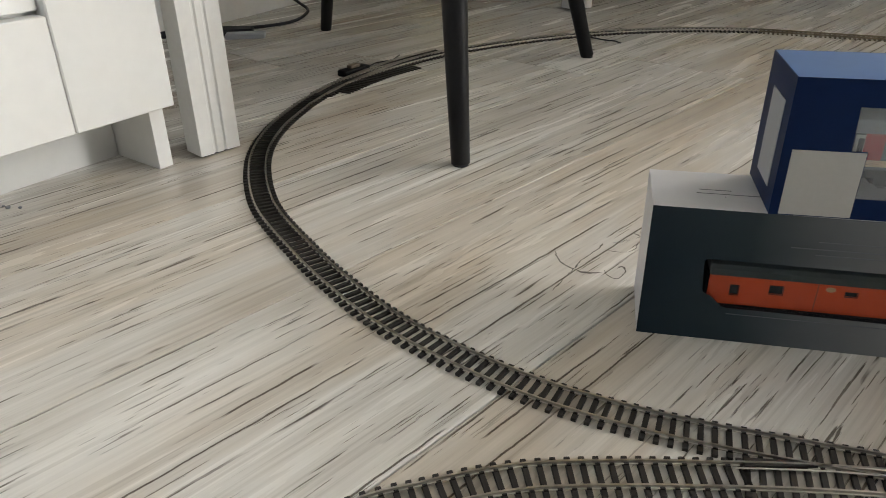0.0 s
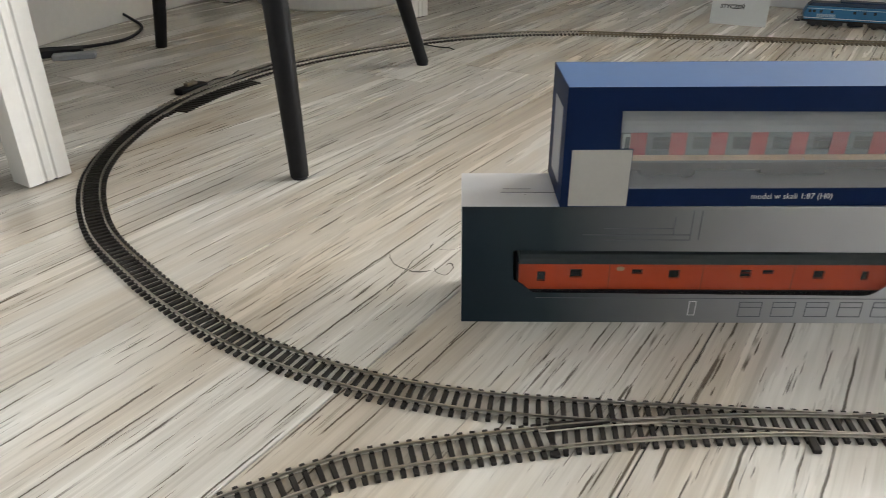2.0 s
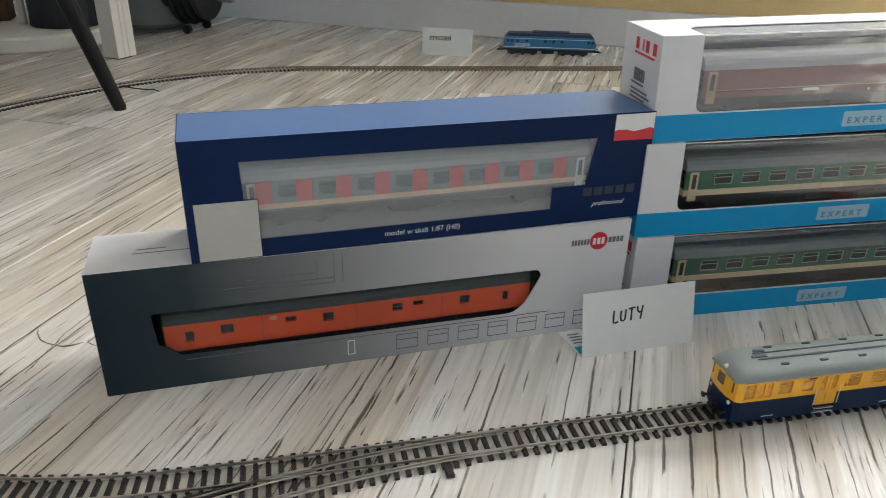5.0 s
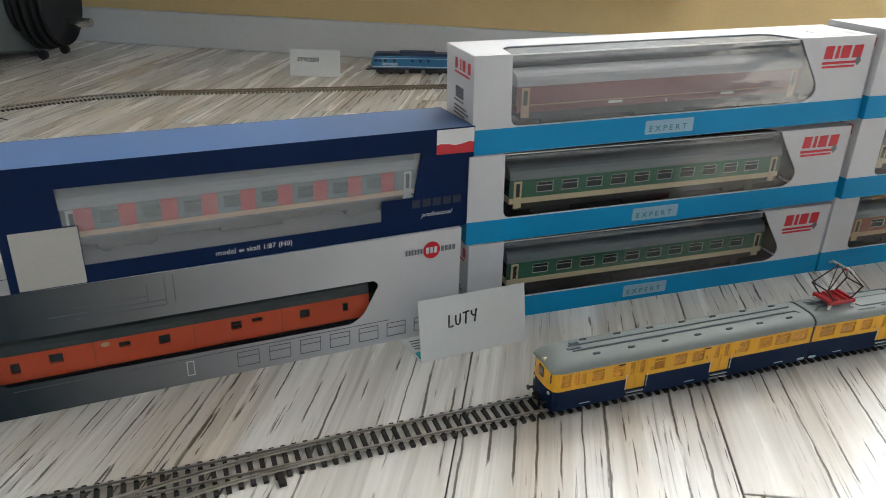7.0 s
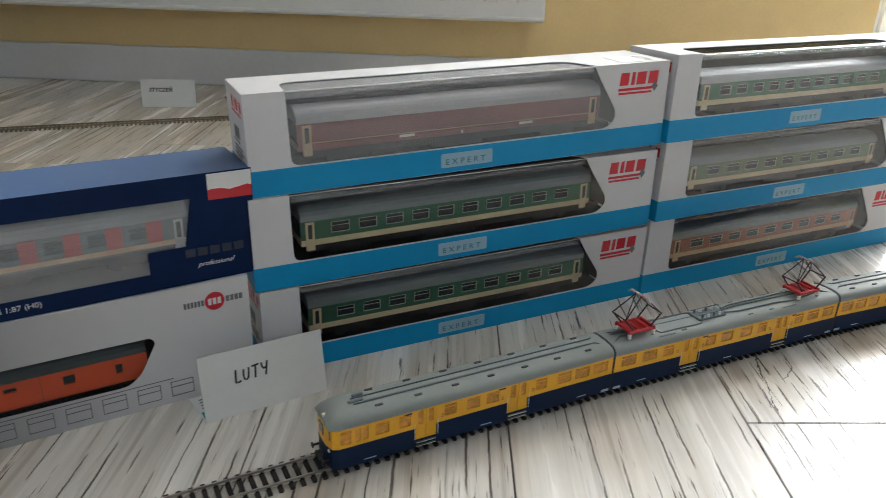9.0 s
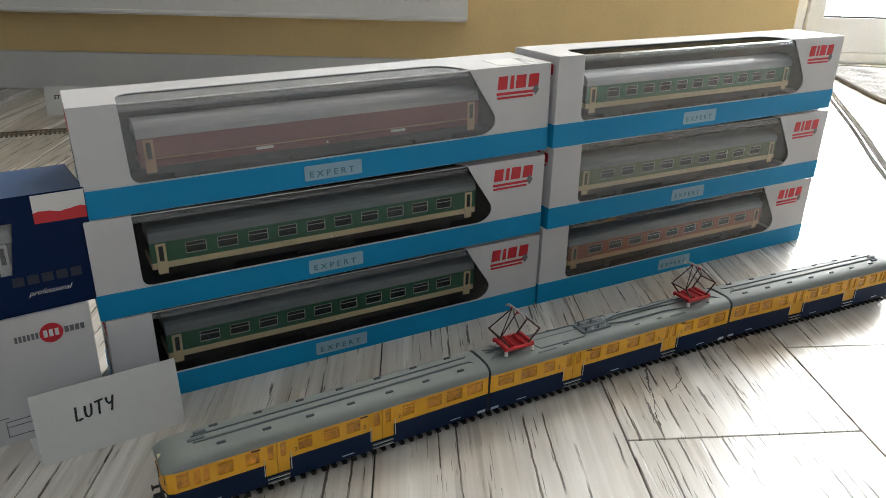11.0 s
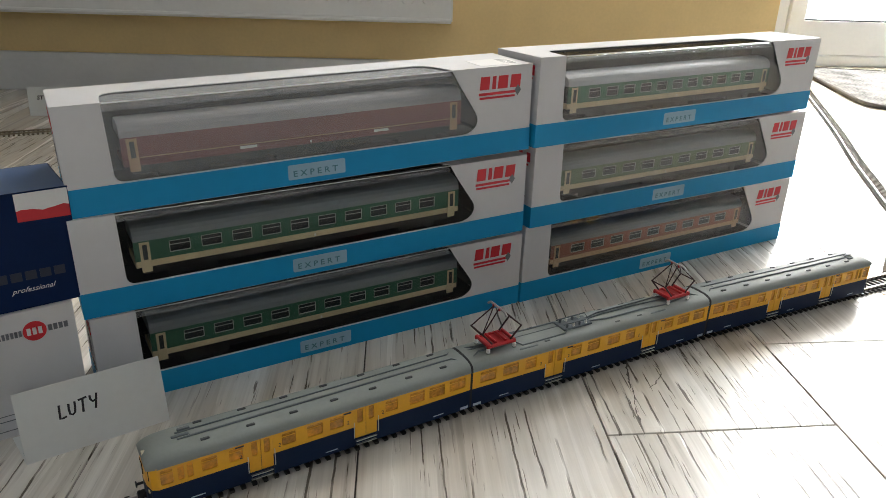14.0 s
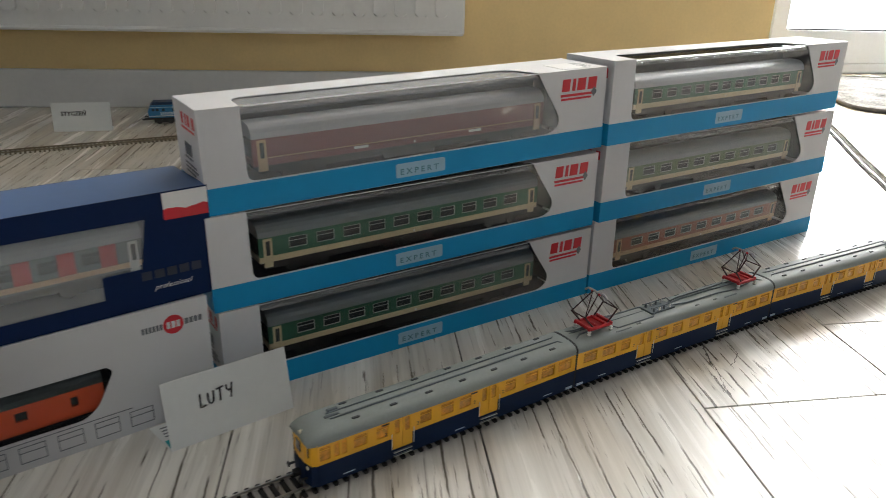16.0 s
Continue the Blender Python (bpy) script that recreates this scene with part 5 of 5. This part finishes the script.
# ---- cards, locomotive ----
def build_card(m, w, h, lean, words, place, label, print_teal):
    card = thing("paper_card", m, label, "paper card", "folded month cards")
    a = radians(lean)
    tilt = Matrix.Rotation(-a, 4, "X")
    front = part("front_leaf", cuboid(0, w, -0.0003, 0.0003, 0, h), PAPER, card)
    front.matrix_basis = tilt
    if isinstance(words, list):
        for stroke_set in words:
            bm = bmesh.new()
            for stroke in stroke_set:
                tube([(place[0] + 0.0100 * p, -0.0008, place[2] + 0.0105 * q) for p, q in stroke], 0.00080, 6, bm)
            bmesh.ops.transform(bm, verts=bm.verts, matrix=Matrix.Diagonal((1, 0.4, 1, 1)))
            part("letter", bm, INK, front, "handwritten black letter")
    else:
        letters("lettering", words, INK, front, Matrix.Translation(place))
    back = part("floor_leaf", prism([(0.0, 0.0), (w, 0.0), (w - 0.004, h * 0.72), (-0.004, h * 0.72)], 0.0006, XY(0.0)), PAPER, card)
    if print_teal:
        part("printed_corner", prism([(0.0005, 0.004), (0.012, 0.002), (0.007, h * 0.28), (0.0, h * 0.28)], 0.0001, XY(0.00062)), TEAL_PRINT, card)
        for k in range(4):
            part("printed_bar", cuboid(0.002, 0.012, 0.019 + 0.004 * k, 0.0205 + 0.004 * k, 0.0006, 0.0007), GREY_INK, card)
    return card


# L, U, T, Y in marker strokes
LUTY_HAND = [
    [[(0.06, 1.0), (0.02, 0.5), (0.0, 0.03), (0.20, 0.04), (0.42, 0.10)]],
    [[(0.66, 0.92), (0.62, 0.50), (0.66, 0.18), (0.82, 0.10), (0.98, 0.24), (1.04, 0.60), (1.06, 0.98)]],
    [[(1.28, 0.98), (1.58, 1.02), (1.86, 1.06)], [(1.58, 1.0), (1.54, 0.55), (1.50, 0.08)]],
    [[(2.06, 1.10), (2.08, 0.80), (2.22, 0.62), (2.44, 0.72)], [(2.52, 1.16), (2.44, 0.72), (2.32, 0.10)]],
]
build_card(pose(0.3445, -0.0165, 0, 0, 0, 2.0), 0.0965, 0.0515, 12, LUTY_HAND, (0.0258, -0.00045, 0.0250), "white folded paper card with a handwritten word, on the floor", True)
build_card(pose(0.4642, 1.1235, 0, 0, 0, -22.2), 0.108, 0.056, 6, STYCZEN, (0.016, -0.00045, 0.0315), "white folded paper card with a handwritten word by the wall", False)
LOCO_BLUE = surface("blue_locomotive_paint", (0.02, 0.16, 0.34), 0.4, var=0.08)
LOCO_DARK = surface("dark_blue_locomotive_paint", (0.012, 0.035, 0.085), 0.45, var=0.1)


def build_locomotive():
    m = pose(0.6435, 1.1199, 0, 0, 0, -16.8)
    c = thing("model_locomotive", m, "blue diesel locomotive with white stripes standing on the floor", "model locomotive")
    L = 0.205
    part("body", prism(rounded([(0.004, 0.0135), (L - 0.004, 0.0135), (L - 0.002, 0.026), (L - 0.008, 0.0395), (0.008, 0.0395), (0.002, 0.026)], 0.001, 2), 0.034, XZ(-0.017), bevel=0.001), LOCO_BLUE, c, "blue body")
    part("stripe", cuboid(0.003, L - 0.003, -0.0174, -0.0170, 0.0165, 0.0180), CERAMIC, c, "white stripe")
    part("stripe", cuboid(0.006, L - 0.006, -0.0174, -0.0170, 0.0345, 0.0357), PALE_PRINT, c, "pale stripe")
    part("roof", prism([(0.008, 0.0395), (L - 0.008, 0.0395), (L - 0.014, 0.0455), (0.014, 0.0455)], 0.030, XZ(-0.015), bevel=0.0012), LOCO_DARK, c, "dark blue roof")
    part("roof_hood", cuboid(0.065, 0.145, -0.010, 0.010, 0.0450, 0.0490, 0.001), LOCO_DARK, c)
    part("frame", cuboid(0.0, L, -0.0150, 0.0150, 0.0095, 0.0135, 0.0006), SLEEPER, c)
    for x in (0.010, 0.018, 0.030, 0.050, 0.090, 0.108, 0.126, 0.183, 0.192):
        part("window_pane", prism(rounded([(x, 0.0275), (x + 0.0055, 0.0275), (x + 0.0055, 0.0325), (x, 0.0325)], 0.001, 2), -0.0003, XZ(-0.0170)), DARK_GLASS, c)
    for k in range(10):
        part("grille_slat", cuboid(0.026, 0.060, -0.0174, -0.0170, 0.0195 + 0.0006 * k, 0.0198 + 0.0006 * k), PALE_PRINT, c)
    for x in (0.045, 0.155):
        b = part("bogie", cuboid(x - 0.032, x + 0.032, -0.013, 0.013, 0.0030, 0.0100, 0.001), SLEEPER, c)
        for dx in (-0.022, 0, 0.022):
            bm = lathe([(0.0062, -0.001), (0.0062, 0.001)], 14)
            bmesh.ops.transform(bm, verts=bm.verts, matrix=Matrix.Translation((x + dx, -0.0132, 0.0063)) @ Matrix.Rotation(radians(90), 4, "X"))
            part("wheel", bm, WHEEL, b)
    part("fuel_tank", cuboid(0.086, 0.114, -0.012, 0.012, 0.0030, 0.0095, 0.0012), SLEEPER, c)
    for x, s in ((0.0, -1), (L, 1)):
        for y in (-0.010, 0.010):
            part("buffer", tube([(x, y, 0.0120), (x + s * 0.005, y, 0.0120), (x + s * 0.0051, y, 0.0120), (x + s * 0.006, y, 0.0120)], [0.001, 0.001, 0.0023, 0.0023], 10), WHEEL, c)
        part("coupler", cuboid(x + s * 0.0, x + s * 0.011, -0.003, 0.003, 0.0065, 0.0095, 0.0005), WHEEL, c)


build_locomotive()
# a torn label on the top carton
lab = thing("paper_label", CARTONS[2][1] @ pose(0.337, 0.006, CARTONS[2][3], 0, 0, -2), "white printed paper label lying on a carton", "label")
part("sheet", cuboid(0, 0.042, 0, 0.030, 0.0000, 0.0003), WHITE_PRINT, lab)
for k in range(5):
    part("printed_bar", cuboid(0.028, 0.038, 0.004 + 0.005 * k, 0.006 + 0.005 * k, 0.0003, 0.00035), GREY_INK, lab)

# ---- furniture ----
def build_cabinet():
    c = thing("cabinet", pose(-0.465, 0.202, 0, 0, 0, 69.0), "white laminate drawer cabinet standing on side panels", "cabinet")
    L, H = 0.80, 0.74
    part("side_panel", prism([(0.020, 0.0), (0.40, 0.0), (0.40, H), (0.020, H)], -0.016, YZ(-0.002)), WHITE_LAM, c)
    part("side_panel", cuboid(-L, -L + 0.016, 0.020, 0.40, 0, H), WHITE_LAM, c)
    part("toe_kick", cuboid(-L + 0.0165, -0.0185, 0.094, 0.106, 0, 0.064), WHITE_LAM, c, "recessed white plinth")
    part("body", cuboid(-L + 0.0165, -0.0185, 0.0205, 0.39, 0.0645, H), WHITE_LAM, c)
    part("top_panel", cuboid(-L - 0.005, 0.004, -0.004, 0.405, H, H + 0.022, 0.002), WHITE_LAM, c)
    part("door", cuboid(-0.1047, 0.0, 0.0, 0.018, 0.068, H - 0.004, 0.0012), WHITE_LAM, c)
    part("drawer_front", cuboid(-L + 0.003, -0.1060, 0.0, 0.018, 0.068, 0.1725, 0.0012), WHITE_LAM, c)
    part("drawer_front", cuboid(-L + 0.003, -0.1060, 0.010, 0.0202, 0.1760, 0.40, 0.0012), WHITE_LAM, c)
    part("drawer_front", cuboid(-L + 0.003, -0.1060, 0.0, 0.018, 0.404, H - 0.004, 0.0012), WHITE_LAM, c)


build_cabinet()


def build_desk():
    d = thing("desk", pose(-0.461, 0.226, 0, 0, 0, 69.1), "white desk on fluted square wooden legs", "desk")
    def fluted(x0, y0, w, dp, turn):
        prof = [(0, 0), (w * 0.33, 0), (w * 0.36, 0.0022), (w * 0.40, 0.0022), (w * 0.43, 0), (w * 0.57, 0), (w * 0.60, 0.0022), (w * 0.64, 0.0022), (w * 0.67, 0), (w, 0), (w, dp), (0, dp)]
        leg = part("leg", prism(prof, 0.715, XY(0.003)), WHITE_GLOSS, d, "fluted white leg")
        leg.matrix_basis = pose(x0, y0, 0, 0, 0, turn)
        foot = part("glide", cuboid(0.006, w - 0.006, 0.006, dp - 0.006, 0, 0.003), BELLOWS, leg)
    fluted(0, 0, 0.048, 0.030, -8)
    fluted(0.958, 0.030, 0.046, 0.040, -18)
    fluted(0.0, 0.50, 0.048, 0.030, 0)
    fluted(0.958, 0.50, 0.046, 0.040, 0)
    part("apron", cuboid(0.05, 0.955, 0.010, 0.028, 0.62, 0.716), WHITE_LAM, d)
    part("desktop", cuboid(-0.06, 1.06, -0.05, 0.60, 0.7185, 0.745, 0.003, seg=2), WHITE_LAM, d)


build_desk()


def build_chair():
    c = thing("chair", Matrix(), "black chair with tapered round legs standing by the desk", "chair")
    for (x, y), (dx, dy) in (((-0.186, 0.275), (-0.058, 0.084)), ((-0.094, 0.763), (-0.27, -0.10)), ((-0.582, 0.867), (0.20, -0.16)), ((-0.666, 0.395), (0.22, 0.10))):
        zt = 0.43
        leg = part("leg", tube([(x, y, 0.002), (x + dx * 0.01, y + dy * 0.01, 0.01), (x + dx * 0.2, y + dy * 0.2, 0.2), (x + dx * zt, y + dy * zt, zt)], [0.0100, 0.0102, 0.0135, 0.0165], 20), BLACK_WOOD, c, smooth=True)
        part("foot_pad", lathe([(0.0085, 0), (0.0085, 0.002)], 16, centre=(x, y, 0)), BELLOWS, leg)
    seat = rounded([(-0.20, 0.32), (-0.22, 0.76), (-0.60, 0.82), (-0.66, 0.42)], 0.07, 6)
    part("seat", prism(seat, 0.03, XY(0.43), bevel=0.008), BLACK_WOOD, c)


build_chair()


def build_under_desk():
    base = thing("round_base", pose(-0.367, 1.402, 0), "white round pedestal base with a dark column under the desk", "pedestal")
    part("disc", lathe([(0.183, 0.0), (0.186, 0.004), (0.186, 0.026), (0.180, 0.031), (0.0, 0.033)], 56), WHITE_GLOSS, base, smooth=False)
    part("column", lathe([(0.075, 0.033), (0.072, 0.20), (0.070, 0.42)], 32, centre=(0.085, -0.02, 0)), NAVY_DARK, base, "dark blue column")
    part("post", cuboid(-0.010, 0.004, -0.03, -0.016, 0.033, 0.40, 0.002), WHITE_GLOSS, base)
    part("box_block", cuboid(-0.10, -0.04, 0.02, 0.07, 0.033, 0.12, 0.003), BROWN_CARD, base, "brown block")
    vac = thing("vacuum_cleaner", pose(-0.061, 1.463, 0, 0, 0, -26.3), "grey and black canister vacuum cleaner with ribbed hose", "vacuum cleaner")
    part("body", lathe([(0.085, 0.012), (0.100, 0.022), (0.104, 0.12), (0.098, 0.26), (0.060, 0.33), (0.0, 0.34)], 36, centre=(-0.075, 0.010, 0)), GREY_TEAL, vac, "grey-green body", smooth=True)
    for i in range(5):
        r = 0.093 - 0.004 * abs(i - 1.5)
        x = 0.004 + 0.018 * i
        bm = lathe([(r * 0.80, -0.008), (r * 0.97, -0.006), (r, 0.0), (r * 0.97, 0.006), (r * 0.80, 0.008)], 32)
        bmesh.ops.transform(bm, verts=bm.verts, matrix=Matrix.Translation((x, 0.02, 0.125)) @ Matrix.Rotation(radians(90), 4, "Y") @ Matrix.Diagonal((1.22, 1, 1, 1)))
        part("bellows_ring", bm, BELLOWS, vac, smooth=True)
    part("pipe_stub", tube([(0.086, 0.02, 0.078), (0.110, 0.02, 0.078), (0.1102, 0.02, 0.078), (0.142, 0.02, 0.078)], [0.008, 0.008, 0.010, 0.010], 12), CHROME, vac, "chrome pipe stub")
    for x, y in ((-0.10, -0.06), (-0.05, 0.08), (0.045, -0.03), (0.05, 0.05)):
        bm = lathe([(0.010, -0.005), (0.010, 0.005)], 14)
        bmesh.ops.transform(bm, verts=bm.verts, matrix=Matrix.Translation((x, y, 0.010)) @ Matrix.Rotation(radians(90), 4, "X"))
        part("castor", bm, BELLOWS, vac)
    strip = thing("power_strip", pose(-0.734, 0.773, 0, 0, 0, 21.6), "flat grey power strips lying on the floor by the wall", "power strip")
    part("case", cuboid(0, 0.070, -0.022, 0.0, 0, 0.010, 0.002), GREY_PRINT, strip)
    part("case", cuboid(-0.12, 0.045, 0.006, 0.034, 0, 0.012, 0.002), BELLOWS, strip, "black strip")
    cable = thing("cable", Matrix(), "black cable lying on the floor and rising at the wall", "cable")
    pts = smooth_line([(-0.8777, 0.7938), (-0.7650, 0.8358), (-0.7120, 0.8548), (-0.6704, 0.9140), (-0.6790, 1.0032), (-0.7053, 1.0579)], 0.012)
    part("lead", tube([(p.x, p.y, 0.003) for p, h in pts] + [(-0.80, 1.12, 0.03), (-0.806, 1.13, 0.10), (-0.812, 1.14, 0.22)], 0.003, 8), BELLOWS, cable, smooth=True)


NAVY_DARK = surface("dark_navy_plastic", (0.012, 0.016, 0.028), 0.5, var=0.1)
BROWN_CARD = surface("brown_card", (0.10, 0.06, 0.03), 0.7, var=0.2)
GREY_TEAL = surface("grey_green_plastic", (0.10, 0.125, 0.13), 0.42, var=0.08)
CHROME = surface("chrome", (0.62, 0.62, 0.62), 0.2, 1.0, var=0.1)
build_under_desk()

# ---- floor boards, the pieces of the floor ----
PLANK_W, PLANK_L = 0.187, 1.285


PLANKS = {}


def plank_data(length):
    """One board of that length, its upper edges bevelled; alike boards share it."""
    key = round(length, 3)
    if key in PLANKS:
        return PLANKS[key]
    bm = cuboid(-PLANK_W / 2 + 0.0006, PLANK_W / 2 - 0.0006, -length / 2 + 0.0006, length / 2 - 0.0006, -0.0022, 0)
    top = [e for e in bm.edges if all(v.co.z > -0.001 for v in e.verts)]
    bmesh.ops.bevel(bm, geom=top, offset=0.00045, segments=1, affect="EDGES")
    for v in bm.verts:
        v.co.y += 0.055 * v.co.x
    me = bpy.data.meshes.new("plank")
    bmesh.ops.recalc_face_normals(bm, faces=bm.faces)
    bm.to_mesh(me)
    bm.free()
    me.materials.append(LAMINATE)
    PLANKS[key] = me
    return me


for k in range(-13, 16):
    v = 0.7205 + PLANK_W * (k + 0.5)
    near, far = -2.66, UW + 0.5 if v < 1.33 else UD + 0.1   # boards are sawn off under the walls
    u = 0.1875 + 0.136 * k
    while u > near + 0.05:
        u -= PLANK_L
    while u < far - 0.05:
        lo, hi = max(u, near), min(u + PLANK_L, far)
        if hi - lo > 0.02:
            ob = new("plank", plank_data(hi - lo))
            ob.parent = floor
            ob.matrix_basis = pose(v, (lo + hi) / 2, 0, 0, 0, 180 * ((k * 7 + int(u * 3)) % 2))
        u += PLANK_L


# ---- a knot printed in one board, and crumbs ----
KNOT = surface("dark_knot_print", (0.085, 0.07, 0.058), 0.5, var=0.3, scale=200)


def knot_stroke(points, width, label="dark printed knot line in a pale board"):
    """A crack-like printed line whose width swells and thins."""
    bm, rows = bmesh.new(), []
    line = smooth_line(points, 0.0012)
    for k, (p, h) in enumerate(line):
        side = Vector((-h.y, h.x, 0))
        q = p + side * noise.noise(Vector((p.x * 260, p.y * 260, 1.3))) * 0.0012
        w = width * (0.35 + 0.65 * abs(noise.noise(Vector((p.x * 120, p.y * 120, 7.1))) * 2.2)) * min(1, 0.3 + k / 5, 0.3 + (len(line) - 1 - k) / 5)
        rows.append([bm.verts.new((q.x + side.x * w * e, q.y + side.y * w * e, 0.00012)) for e in (-0.5, 0.5)])
    for p, q in zip(rows, rows[1:]):
        bm.faces.new((p[0], p[1], q[1], q[0]))
    mark = part("knot", bm, KNOT, floor, label)
    mark.matrix_parent_inverse = ROOM.inverted()


knot_stroke([(-0.0664, 0.1079), (-0.0647, 0.0999), (-0.0591, 0.0899), (-0.0495, 0.0818), (-0.0379, 0.0787), (-0.0270, 0.0816)], 0.0022)
knot_stroke([(-0.0614, 0.0461), (-0.0495, 0.0818), (-0.0431, 0.1007), (-0.0338, 0.1176), (-0.0294, 0.1315)], 0.0015)
knot_stroke([(-0.0268, 0.1195), (-0.0141, 0.1184), (-0.0040, 0.1254), (-0.0006, 0.1403)], 0.0014)
knot_stroke([(-0.0225, 0.1335), (-0.0145, 0.1364), (-0.0104, 0.1434)], 0.0017)
knot_stroke([(-0.0259, 0.0856), (-0.0231, 0.0786), (-0.0163, 0.0746), (-0.0112, 0.0805), (-0.0100, 0.0895), (-0.0128, 0.0945), (-0.0169, 0.0895)], 0.0017)
knot_stroke([(-0.0060, 0.1563), (-0.0003, 0.1513), (-0.0024, 0.1463)], 0.0014)

knot_stroke([(0.8150, -0.1220), (0.7970, -0.1420), (0.7780, -0.1640)], 0.0022)
knot_stroke([(0.7850, -0.1580), (0.7690, -0.1770), (0.7570, -0.1900), (0.7500, -0.2020)], 0.0014)
knot_stroke([(0.7680, -0.1690), (0.7610, -0.1810), (0.7500, -0.1950)], 0.0012)
knot_stroke([(0.8280, -0.1460), (0.8200, -0.1590), (0.8030, -0.1680), (0.7930, -0.1700)], 0.0014)


wire = thing("feeder_wire", Matrix(), "thin brown feeder wire hanging off the far track", "wire")
part("lead", tube([(-0.118, 0.912, 0.003), (-0.097, 0.898, 0.0012), (-0.075, 0.884, 0.0012), (-0.056, 0.879, 0.0012), (-0.047, 0.866, 0.0012)], 0.0011, 6), INK, wire)
for x, y, r in ((-0.575, 0.074, 0.0026), (-0.564, 0.077, 0.0020), (-0.582, 0.076, 0.0016)):
    crumb = thing("crumb", pose(x, y, 0), "small greyish crumb lying on the floor", "crumb", "crumbs on the floor")
    part("lump", lathe([(r * 0.7, 0), (r, r * 0.4), (r * 0.6, r * 0.9)], 7), GREY_INK, crumb)
